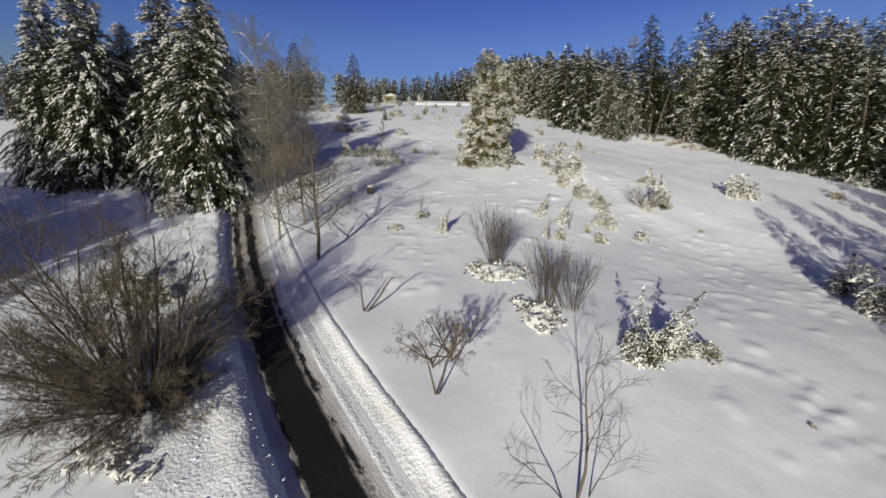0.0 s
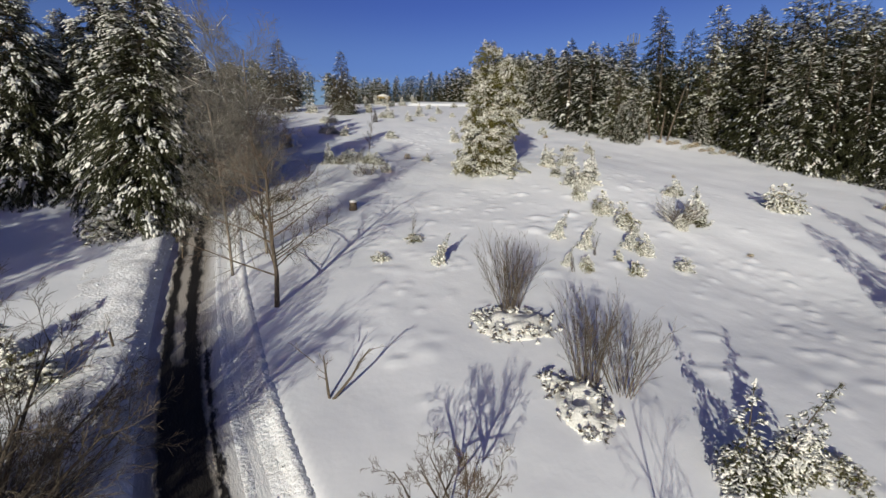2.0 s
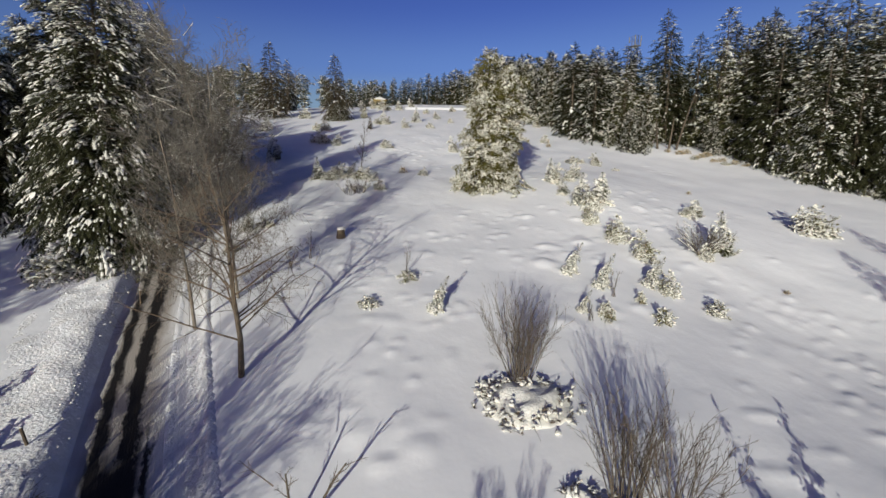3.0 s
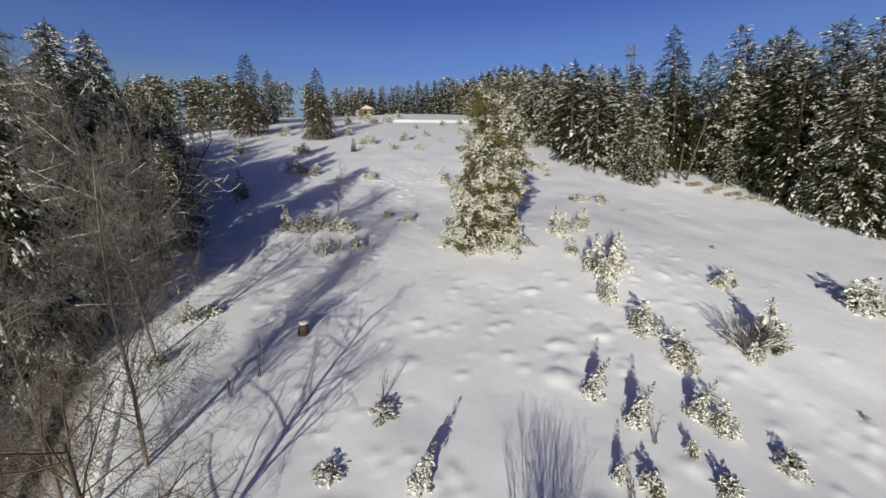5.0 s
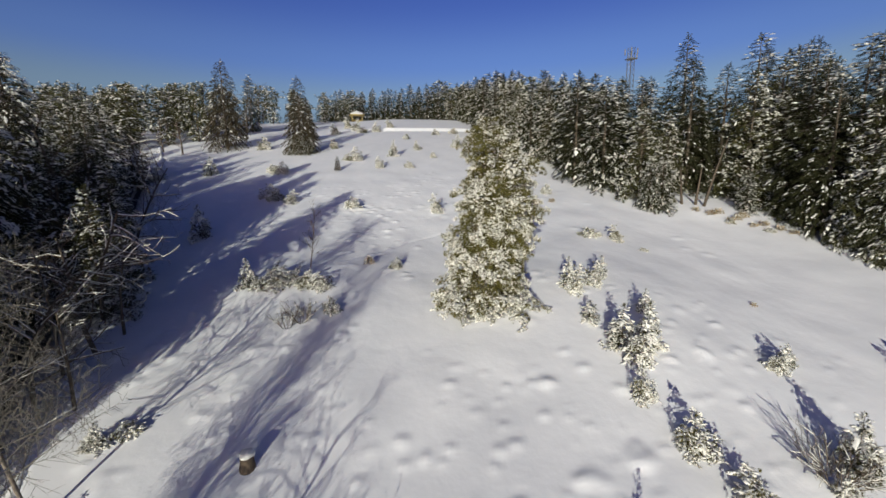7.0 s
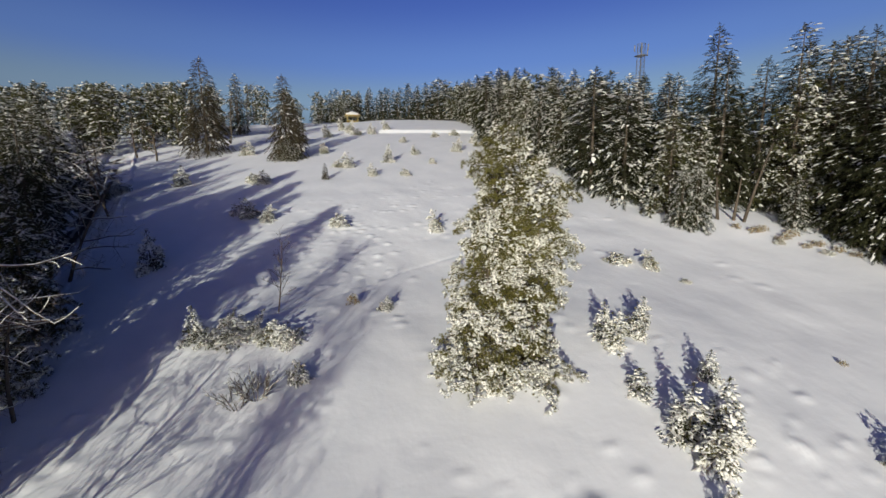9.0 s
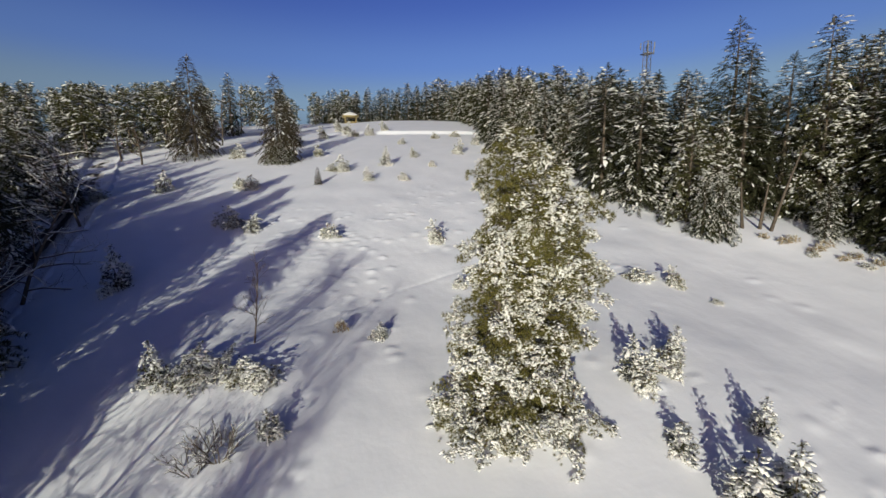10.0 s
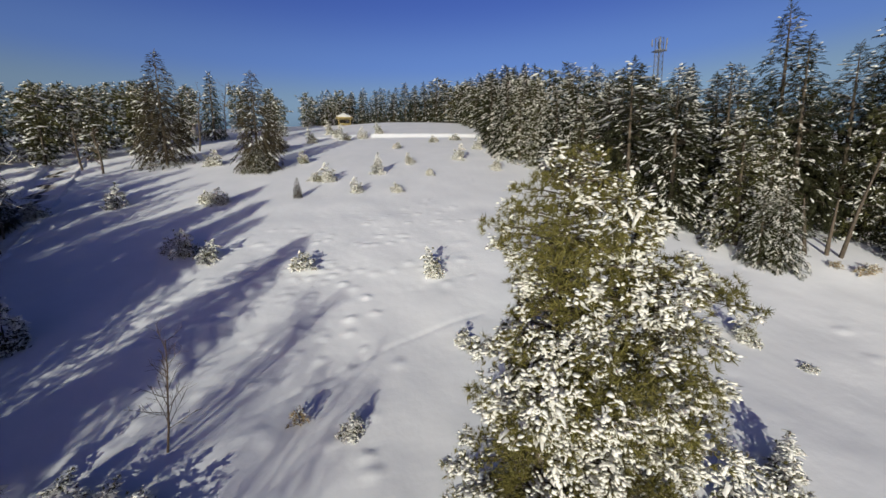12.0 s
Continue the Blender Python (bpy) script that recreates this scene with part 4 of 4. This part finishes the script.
for i, (x, y, h) in enumerate(((-31.0, 64.5, 16.0), (-48.0, 150.0, 13.0), (-56.5, 183.0, 15.0), (-127, 122, 12.0), (-60.5, 132.0, 8.0), (-54.0, 128.0, 7.5))):
    t = bare_tree("bare_tree", 460 + i, [(0, 0, (0.03, 0.0, 1), h, 0.2, 3)], dict(OAK, kids=(3, 5, 18), ratio=0.36), "bare hazy grey-brown broadleaf tree", "bare tree", BARK, TWIG, group="far bare trees")
    t.matrix_basis = place(t, x, y, 50 * i)
for i, (x, y, h) in enumerate(((-23.0, 49.0, 9.0), (-23.8, 54.5, 10.0), (-22.6, 59.0, 8.0), (-44.5, 98.5, 9.0), (-20.8, 51.5, 6.5))):
    t = bare_tree("bare_tree", 490 + i, [(0, 0, (0.05 * (-1) ** i, 0.0, 1), h, 0.12, 3)], dict(BIRCH, kids=(5, 6, 26), angle=0.9, ratio=(0.6, 0.5, 0.32)), "bare brown broadleaf tree with fine twigs before the wood", "bare tree", BARK, HAZE, snow=0.25, group="brown bare trees", thick=1.1)
    t.matrix_basis = place(t, x, y)
# the leaning bare trunks at the forest edge
for x, y, d, L in ((45.6, 89.4, (0.22, 0.05, 1), 11.0), (44.6, 90.0, (0.05, 0.02, 1), 6.0), (42.6, 90.4, (-0.05, 0.1, 1), 6.0)):
    t = bare_tree("dead_trunk", int(480 + x * 3), [(0, 0, d, L, 0.22, 2)], dict(crook=0.03, lift=0, kids=(2, 9), angle=1.3, ratio=0.16, thin=0.2, first=0.3), "dead leaning trunk with broken twigs at the forest edge", "dead tree", BARK, BARK, group="dead trunks")
    t.matrix_basis = place(t, x, y)


# ---- shrubs of bare shoots in the meadow ----
def shrub(seed, x, y, shoots, H, spread):
    """A clump of upright shoots."""
    r = rnd(seed)
    stems = []
    for i in range(shoots):
        a, q = i * 2.4, math.sqrt((i + 0.5) / shoots)
        stems.append((0.5 * q * math.cos(a), 0.5 * q * math.sin(a), (spread * q * math.cos(a) + r.normal(0, 0.05), spread * q * math.sin(a) + r.normal(0, 0.05), 1), H * r.uniform(0.55, 1.0), r.uniform(0.012, 0.022), 2))
    t = bare_tree("shrub", seed, stems, dict(crook=0.08, lift=0.02, kids=(3, 7), angle=0.42, ratio=0.36, thin=0.5, first=0.25), "clump of bare upright grey-brown shoots in the snow", "shrub", SHOOT, SHOOT, group="bare shrubs")
    t.matrix_basis = place(t, x, y)


def brush_heap(seed, cx, cy, rx, ry, high):
    """A snowed-over mound with lumps of snow, dead stalks and bent grass breaking out round its rim."""
    r = rnd(seed)
    heap = thing("brush_heap", "low heap of snowed-over brushwood and dry grass", "brush heap", "brush heaps")
    white, dead, sticks = Shape(), Shape(), Shape()
    flat = lambda x, y: (surface(cx + x, cy + y) - ground(cx, cy)) * math.cos(HILL) + y * math.sin(HILL)
    g = np.linspace(-1, 1, 25)
    X, Y = np.meshgrid(g, g)
    lift = high * np.clip(1 - X * X - Y * Y, 0, 1) ** 0.7 * (1 + 0.5 * wave(X * rx, Y * ry, 1.6, seed)) + 0.05 * wave(X * rx, Y * ry, 0.7, seed + 1) * np.clip(1 - X * X - Y * Y, 0, 1)
    Z = flat(X * rx, Y * ry) + lift - 0.06 - 0.3 * (X * X + Y * Y > 1)
    white.add(np.stack([X * rx, Y * ry, Z], 2), grid_faces(25, 25))
    n = int(24 * rx * ry) + 12
    a, q = r.uniform(0, 6.283, n), np.clip(r.normal(0.86, 0.22, n), 0.1, 1.15)
    px, py = rx * q * np.cos(a), ry * q * np.sin(a)
    pz = flat(px, py) + high * np.clip(1 - q * q, 0, 1) + 0.02
    for j, (tv, tf) in enumerate(LUMPS_FINE):
        k = len(px[j::14])
        white.scatter(tv, tf, np.c_[px, py, pz + 0.02][j::14], r.normal(0, 1, (k, 3)) * (1, 1, 0.2), np.c_[r.uniform(0.08, 0.22, k), r.uniform(0.07, 0.16, k), r.uniform(0.05, 0.11, k)])
    for j, (tv, tf) in enumerate(PADS):
        k = len(px[j::5])
        white.scatter(tv, tf, np.c_[px, py, pz + r.uniform(0.02, 0.24, n)][j::5], r.normal(0, 1, (k, 3)) * (1, 1, 0.35), np.c_[r.uniform(0.08, 0.26, k), r.uniform(0.05, 0.12, k), r.uniform(0.10, 0.2, k)])
    for j, (tv, tf) in enumerate(TUFTS):
        k = len(px[j::3])
        dead.scatter(tv, tf, np.c_[px, py, pz + r.uniform(-0.05, 0.1, n)][j::3], np.c_[r.normal(0, 0.8, k), r.normal(0, 0.8, k), np.ones(k)], r.uniform(0.14, 0.34, k))
    for i in range(0, n, 2):
        d = np.array([r.normal(0, 0.7), r.normal(0, 0.7), r.uniform(0.1, 0.8)])
        p = np.array([px[i], py[i], pz[i] - 0.05])
        sticks.tube([p, p + d * 0.3, p + d * 0.55 + np.array([0, 0, -0.12])], [0.014, 0.011, 0.006], 3, False)
    tagged(part("grass", dead, SHOOT, heap), kind="stuff")
    tagged(part("brushwood", sticks, BARK, heap), kind="stuff")
    tagged(part("snow_cover", white, TREE_SNOW, heap), kind="stuff")
    heap.matrix_basis = place(heap, cx, cy)


shrub(500, 4.1, 29.2, 54, 4.6, 0.34)
shrub(501, 6.5, 22.7, 34, 4.4, 0.28)
shrub(502, 7.9, 22.2, 26, 3.6, 0.55)
for i, (x, y, rx, ry, high) in enumerate(((4.1, 27.6, 2.2, 1.7, 0.42), (2.6, 28.4, 0.8, 0.6, 0.25), (5.9, 21.3, 1.2, 1.7, 0.40), (5.0, 22.8, 0.6, 0.6, 0.2),
                                          (-11.4, 11.2, 1.0, 0.5, 0.12), (-13.2, 11.8, 1.0, 0.6, 0.12))):
    brush_heap(540 + i, x, y, rx, ry, high)

for i, (x, y, h, n) in enumerate(((23.6, 45.3, 3.4, 26), (-9.2, 60.3, 2.0, 20), (-10.2, 59.6, 1.6, 12))):
    r = rnd(520 + i)
    stems = [(0.4 * math.cos(k * 2.4), 0.4 * math.sin(k * 2.4), (0.9 * math.sqrt((k + 0.5) / n) * math.cos(k * 2.4), 0.9 * math.sqrt((k + 0.5) / n) * math.sin(k * 2.4), 0.9), h * r.uniform(0.6, 1.0), 0.03, 2) for k in range(n)]
    t = bare_tree("snowy_bush", 520 + i, stems, dict(crook=0.08, lift=0.0, kids=(4, 6), angle=0.6, ratio=0.42, thin=0.5, first=0.2), "loose twiggy bush with snow caught on its branches", "bush", SHOOT, SHOOT, snow=0.45, group="snowy bushes")
    t.matrix_basis = place(t, x, y)

# ---- snowy young conifers and bushes in the meadow ----
kit = dict(style="tuft", group="snowy bushes", pads=2, ragged=0.35, lobes=0.6, clump=0.5, wild=0.5, solid=0.5, dens=1.0, puff=0.07)
three = ((-0.55, 0.15, 0.70), (0.30, 0.30, 1.0), (0.65, -0.35, 0.55))
round_bush = conifer("snowy_bush", 601, 2.5, 0.85, 84, 0.21, "young pine bush bent under thick snow", "bush", PINE, droop=0.55, snow=1.15, bare=0.03, lump=1.25, profile=lambda t: (1 - t) ** 0.6 * 0.95 + 0.08, spread=0.45, forks=three, **kit)
cone_bush = conifer("young_conifer", 602, 2.6, 0.70, 80, 0.19, "small upright young conifer plastered with snow", "young tree", PINE_DARK, droop=0.5, snow=1.1, bare=0.03, lump=1.3, forks=((0, 0, 1.0), (0.45, 0.2, 0.5)), **kit)
low_bush = conifer("snowy_bush", 603, 0.9, 0.75, 50, 0.19, "low juniper bush pressed down by snow", "bush", PINE, droop=0.3, snow=1.3, bare=0.05, lump=1.35, profile=lambda t: (1 - t) ** 0.5 * 0.9 + 0.12, spread=0.55, forks=((-0.6, 0.1, 0.7), (0.1, 0.2, 1.2), (0.8, -0.1, 0.6)), **kit)
lean_bush = conifer("young_conifer", 604, 3.0, 0.75, 84, 0.19, "young conifer leaning over under its load of snow", "young tree", PINE_DARK, droop=0.5, snow=1.15, bare=0.02, lump=1.3, lean=(1.2, 0.1), forks=((0, 0, 1.0), (-0.5, 0.2, 0.6)), **kit)
grass = conifer("grass_tussock", 605, 0.5, 0.7, 20, 0.28, "dry grass tussock showing through the snow", "grass tussock", DRY, droop=0.0, snow=0.9, bare=0.0, style="tuft", group="grass tussocks", up=0.7, dens=0.5)
kit.update(group="", dens=1.0)
young_a = conifer("young_conifer", 611, 3.6, 1.25, 170, 0.20, "young spruce weighed down by snow, with a slim bare top", "young tree", PINE_DARK, droop=0.95, snow=1.0, bare=0.02, lump=1.25, profile=lambda t: (1 - t) ** 1.2 + 0.05, forks=((0, 0, 1.0), (-0.6, -0.2, 0.4), (0.6, -0.5, 0.42), (0.2, -0.8, 0.3)), **kit)
stand(young_a, USED, 10.3, 18.1, 0, 1.0, 1.0, 0.05)
young_b = conifer("young_conifer", 612, 3.4, 0.8, 150, 0.20, "young spruce bowed sideways under snow", "young tree", PINE_DARK, droop=1.0, snow=1.0, bare=0.02, lump=1.25, profile=lambda t: (1 - t) ** 0.8 + 0.06, lean=(2.5, 0.5), forks=((0, 0, 1.0), (-0.5, -0.3, 0.5)), **kit)
stand(young_b, USED, 11.4, 18.2, 0, 1.0, 1.0, 0.05)
for proto, x, y, s, sz in (
    (low_bush, 14.3, 18.6, 0.95, 0.7), (low_bush, 13.2, 18.4, 0.6, 0.7),
    (cone_bush, 31.3, 28.0, 1.7, 1.25), (round_bush, 30.0, 24.6, 1.5, 1.4), (round_bush, 32.0, 22.0, 1.5, 1.3), (round_bush, 39.0, 50.7, 1.7, 1.2), (round_bush, 37.4, 50.6, 1.3, 1.1),
    (cone_bush, 25.4, 46.0, 1.5, 1.45), (round_bush, 23.3, 44.4, 0.7, 0.6), (round_bush, 27.3, 53.8, 0.9, 0.75), (cone_bush, 28.3, 54.2, 0.8, 0.7),
    (cone_bush, 15.0, 59.3, 1.2, 0.65), (round_bush, 15.3, 63.9, 1.1, 1.0), (cone_bush, 15.0, 64.6, 1.2, 1.15), (round_bush, 17.6, 65.0, 1.0, 0.9), (cone_bush, 19.1, 66.5, 1.1, 0.85), (round_bush, 17.0, 54.4, 1.15, 1.3), (cone_bush, 18.4, 56.0, 1.5, 1.35),
    (cone_bush, 16.2, 55.8, 1.5, 1.35), (round_bush, 15.3, 51.0, 0.8, 0.95), (round_bush, 16.5, 47.3, 1.15, 0.95), (round_bush, 17.6, 43.9, 1.2, 1.0), (cone_bush, 20.2, 60.0, 0.95, 0.85),
    (round_bush, 25.6, 77.0, 1.05, 0.8), (low_bush, 22.5, 78.2, 1.5, 1.0), (low_bush, 27.6, 74.0, 0.6, 0.4), (lean_bush, 10.2, 41.0, 0.85, 0.82), (lean_bush, 11.9, 38.9, 0.8, 0.85), (lean_bush, 15.9, 39.6, 0.9, 0.75), (round_bush, 16.8, 38.7, 0.75, 0.7),
    (low_bush, 19.0, 36.7, 0.9, 0.8), (lean_bush, 9.4, 35.6, 0.5, 0.5), (low_bush, 10.9, 35.0, 0.7, 1.0), (low_bush, 14.6, 34.9, 0.8, 0.9), (low_bush, 14.1, 37.0, 0.45, 0.8), (lean_bush, -0.15, 35.3, 0.72, 0.78),
    (low_bush, -2.0, 39.7, 1.0, 0.6), (low_bush, -4.6, 36.0, 0.75, 0.6), (low_bush, -16.9, 44.0, 0.6, 0.8), (cone_bush, -17.5, 48.7, 0.9, 0.6), (low_bush, -16.3, 49.4, 0.8, 0.8), (cone_bush, -15.6, 65.7, 1.2, 1.1),
    (round_bush, -12.7, 65.8, 1.3, 0.75), (lean_bush, -11.6, 65.8, 1.0, 0.72), (round_bush, -8.6, 65.4, 1.25, 0.62), (lean_bush, -13.9, 66.4, 1.0, 0.7), (round_bush, -10.2, 65.9, 1.1, 0.55), (low_bush, -14.0, 65.2, 0.9, 1.0), (low_bush, -9.8, 65.3, 0.9, 1.0), (low_bush, -7.1, 61.5, 0.8, 1.2),
    (grass, -4.8, 71.2, 0.9, 1.3), (cone_bush, -1.7, 70.6, 0.75, 0.5), (low_bush, -2.1, 70.3, 0.6, 0.7), (round_bush, 3.3, 88.4, 1.15, 1.1), (low_bush, 5.0, 78.6, 0.8, 0.9), (low_bush, -9.6, 89.8, 1.5, 1.3), (round_bush, -23.2, 93.6, 1.5, 0.9),
    (low_bush, -21.5, 92.4, 1.4, 1.5), (round_bush, -19.0, 91.4, 1.3, 0.8), (round_bush, -25.4, 108.8, 1.6, 0.85), (low_bush, -27.5, 109.2, 1.5, 1.4), (low_bush, -1.5, 113.2, 1.0, 1.2), (round_bush, -7.2, 113.2, 1.1, 0.9), (cone_bush, -5.0, 124.2, 1.6, 1.45),
    (round_bush, -12.6, 119.6, 1.5, 1.15), (low_bush, -14.5, 119.8, 1.3, 1.3), (round_bush, 0.3, 132.0, 1.1, 0.9), (low_bush, 3.8, 123.3, 0.9, 1.1), (round_bush, 10.3, 137.0, 1.5, 1.3), (low_bush, 6.1, 160.5, 1.4, 1.6), (low_bush, -20.2, 133.8, 1.4, 2.0),
    (cone_bush, -38.2, 107.8, 1.9, 1.3), (round_bush, -37.4, 133.0, 1.8, 1.2), (cone_bush, -25.8, 77.8, 1.7, 1.6), (round_bush, -46.2, 105.2, 1.6, 0.9), (round_bush, 25.9, 119.0, 1.2, 1.0), (round_bush, 16.5, 128.0, 1.3, 1.0), (low_bush, -3.0, 150.0, 1.3, 1.3),
    (round_bush, -9.0, 172.0, 1.6, 1.2), (round_bush, -13.0, 168.0, 1.6, 1.2), (low_bush, -17.0, 165.0, 1.7, 1.6), (round_bush, -20.0, 170.0, 1.7, 1.3), (round_bush, -25.0, 160.0, 1.7, 1.4), (low_bush, -30.0, 152.0, 1.8, 1.6), (round_bush, -33.0, 150.0, 1.7, 1.3),
    (round_bush, -35.0, 163.0, 1.8, 1.4), (round_bush, -24.0, 178.0, 1.7, 1.5), (low_bush, 12.0, 165.0, 1.5, 1.5), (round_bush, 16.0, 150.0, 1.4, 1.1), (grass, 22.0, 92.0, 0.9, 1.0), (grass, 32.0, 62.0, 0.5, 0.6), (low_bush, 22.3, 97.0, 1.2, 1.4),
    (grass, 47.5, 84.5, 1.4, 1.3), (grass, 50.5, 83.0, 1.3, 1.2), (grass, 44.5, 86.0, 1.4, 1.2), (grass, 53.0, 80.5, 1.2, 1.0), (grass, 46.0, 86.6, 1.2, 1.2), (grass, 49.0, 85.4, 1.3, 1.4), (grass, 51.8, 81.6, 1.1, 1.1), (grass, 46.2, 84.0, 1.0, 1.0), (grass, 48.6, 82.6, 0.9, 1.0), (grass, 43.0, 87.4, 1.1, 1.0), (low_bush, 45.6, 83.4, 0.7, 0.6), (low_bush, 49.6, 81.0, 0.8, 0.6), (low_bush, 60.0, 66.5, 1.6, 1.2), (round_bush, 56.5, 73.0, 1.4, 1.0), (low_bush, 62.5, 63.0, 1.8, 1.3), (low_bush, 64.0, 60.0, 1.6, 1.3),
    (grass, 52.0, 52.0, 1.4, 1.4), (grass, 27.0, 40.0, 0.4, 0.5), (grass, 16.0, 13.8, 0.3, 0.3), (low_bush, -18.5, 22.5, 1.4, 1.6), (round_bush, -21.5, 24.0, 1.2, 1.0), (round_bush, -27.0, 39.5, 1.5, 1.1), (low_bush, -24.6, 41.0, 1.2, 1.2),
):
    stand(proto, USED, x, y, 0 if proto in (lean_bush,) else R0.uniform(0, 360), s, sz, 0.08)

# ---- the snow-capped stump, posts ----
stump = thing("tree_stump", "dark old tree stump with a thick cap of snow", "tree stump")
sh = Shape()
a = np.linspace(0, 2 * math.pi, 13)[:-1]
sh.tube([(0, 0, -0.2), (0.01, 0, 0.05), (0.0, 0.02, 0.3), (0.02, 0, 0.62), (0.02, 0, 0.72)], [0.46, 0.41, 0.36, 0.35, 0.33], 12)
part("trunk", sh, WOOD, stump)
sh = Shape()
tv, tf = LUMPS_FINE[1]
sh.add(tv * (0.42, 0.42, 0.20) + (0.02, 0, 0.80), tf)
part("snow_cap", sh, TREE_SNOW, stump)
stump.matrix_basis = place(stump, -8.65, 47.1)
for x, y, h, tilt in ((-16.3, 25.2, 1.1, 8), (-19.6, 36.6, 1.0, -5)):
    post = thing("marker_post", "weathered wooden road marker post in the snow bank", "post", "marker posts")
    sh = Shape()
    sh.tube([(0, 0, -0.3), (0, 0, 0.2), (0, 0, h - 0.04), (0, 0, h)], [0.06, 0.06, 0.055, 0.035], 7)
    part("pole", sh, WOOD, post)
    sh = Shape()
    tv, tf = LUMPS[0]
    sh.add(tv * (0.07, 0.07, 0.07) + (0, 0, h), tf)
    part("snow_cap", sh, TREE_SNOW, post)
    post.matrix_basis = place(post, x, y, 0, 1, None, 0, tilt)

# ---- the shelter on the hilltop ----
hut = thing("gazebo", "open wooden shelter with a snow-covered hipped roof", "gazebo")
for sx in (-1, 1):
    for sy in (-1, 1):
        sh = Shape()
        sh.box((sx * 2.1, sy * 2.1, 1.1), (0.22, 0.22, 2.6))
        part("post", sh, YELLOW_WOOD, hut, smooth=False)
for sx, sy, lx, ly in ((0, 2.1, 4.0, 0.1), (2.1, 0, 0.1, 4.0), (-2.1, 0, 0.1, 4.0)):
    sh = Shape()
    sh.box((sx, sy, 0.5), (lx, ly, 0.9))
    part("railing", sh, YELLOW_WOOD, hut, smooth=False)
sh = Shape()
sh.add([(-3.1, -3.1, 2.4), (3.1, -3.1, 2.4), (3.1, 3.1, 2.4), (-3.1, 3.1, 2.4), (0, 0, 4.2), (-3.1, -3.1, 2.25), (3.1, -3.1, 2.25), (3.1, 3.1, 2.25), (-3.1, 3.1, 2.25)],
       [(0, 1, 4), (1, 2, 4), (2, 3, 4), (3, 0, 4), (5, 6, 1), (5, 1, 0), (6, 7, 2), (6, 2, 1), (7, 8, 3), (7, 3, 2), (8, 5, 0), (8, 0, 3), (5, 7, 6), (5, 8, 7)])
roof = part("roof", sh, YELLOW_WOOD, hut, smooth=False)
sh = Shape()
g = np.linspace(-3.0, 3.0, 9)
X, Y = np.meshgrid(g, g)
sh.add(np.stack([X, Y, 2.42 + 0.58 * (3.1 - np.maximum(np.abs(X), np.abs(Y))) + 0.25 * np.clip((3.0 - np.maximum(np.abs(X), np.abs(Y))) * 3, 0, 1)], 2), grid_faces(9, 9))
part("roof_snow", sh, TREE_SNOW, roof)
hut.matrix_basis = place(hut, -27.0, 221.0, 12, 1.05)

# ---- a house with a snowy roof behind the larch ----
house = thing("house", "white house with a snow-covered pitched roof behind trees", "house")
sh = Shape()
sh.box((0, 0, 1.6), (9, 7, 3.4))
sh.add([(-4.5, -3.5, 3.3), (-4.5, 3.5, 3.3), (-4.5, 0, 5.4), (4.5, -3.5, 3.3), (4.5, 3.5, 3.3), (4.5, 0, 5.4)], [(0, 2, 1), (3, 4, 5)])
w = part("wall", sh, WALL, house, smooth=False)
for sy in (-1, 1):
    sh = Shape()
    sh.add([(-5, sy * 4.2, 2.95), (5, sy * 4.2, 2.95), (5, 0, 5.5), (-5, 0, 5.5), (-5, sy * 4.2, 3.3), (5, sy * 4.2, 3.3), (5, 0, 5.85), (-5, 0, 5.85)],
           [(0, 1, 2), (0, 2, 3), (4, 5, 6), (4, 6, 7), (0, 1, 5), (0, 5, 4), (1, 2, 6), (1, 6, 5), (0, 3, 7), (0, 7, 4)])
    part("roof", sh, TREE_SNOW, house, smooth=False)
for x in (-2.6, 0.2, 2.8):
    sh = Shape()
    sh.box((x, -3.52, 1.8), (1.0, 0.08, 1.2))
    part("window", sh, DARK, house, smooth=False)
house.matrix_basis = place(house, -72.0, 188.0, 10)

# ---- the lattice mast above the forest ----
mast = thing("radio_mast", "steel lattice mast with antenna panels above the trees", "radio mast")
H = 33.0
for sx in (-1, 1):
    for sy in (-1, 1):
        sh = Shape()
        sh.tube([(sx * 1.1, sy * 1.1, -0.5), (sx * 0.9, sy * 0.9, H)], [0.14, 0.11], 5)
        part("leg", sh, STEEL, mast)
sh = Shape()
for k in range(16):
    z0, z1 = H * k / 16, H * (k + 1) / 16
    for a, b in (((-1, -1), (1, -1)), ((1, -1), (1, 1)), ((1, 1), (-1, 1)), ((-1, 1), (-1, -1))):
        sh.tube([(a[0], a[1], z0), (b[0], b[1], z1)], [0.06, 0.06], 4)
        sh.tube([(a[0], a[1], z1), (b[0], b[1], z1)], [0.05, 0.05], 4)
part("lattice", sh, STEEL, mast)
sh = Shape()
sh.box((0, 0, H - 4.2), (3.4, 3.4, 0.2))
part("platform", sh, STEEL, mast, smooth=False)
for k, (x, y, z) in enumerate(((-1.6, -1.6, H - 1.4), (1.6, -1.6, H - 1.4), (1.6, 1.6, H - 1.4), (-1.6, 1.6, H - 1.4), (-1.5, -1.5, H - 3.4), (1.5, -1.5, H - 3.4))):
    sh = Shape()
    sh.box((x, y, z), (0.5, 0.4, 2.2), 0.7)
    part("antenna_panel", sh, PANEL, mast, smooth=False)
mast.matrix_basis = place(mast, 86.0, 196.0, 20)
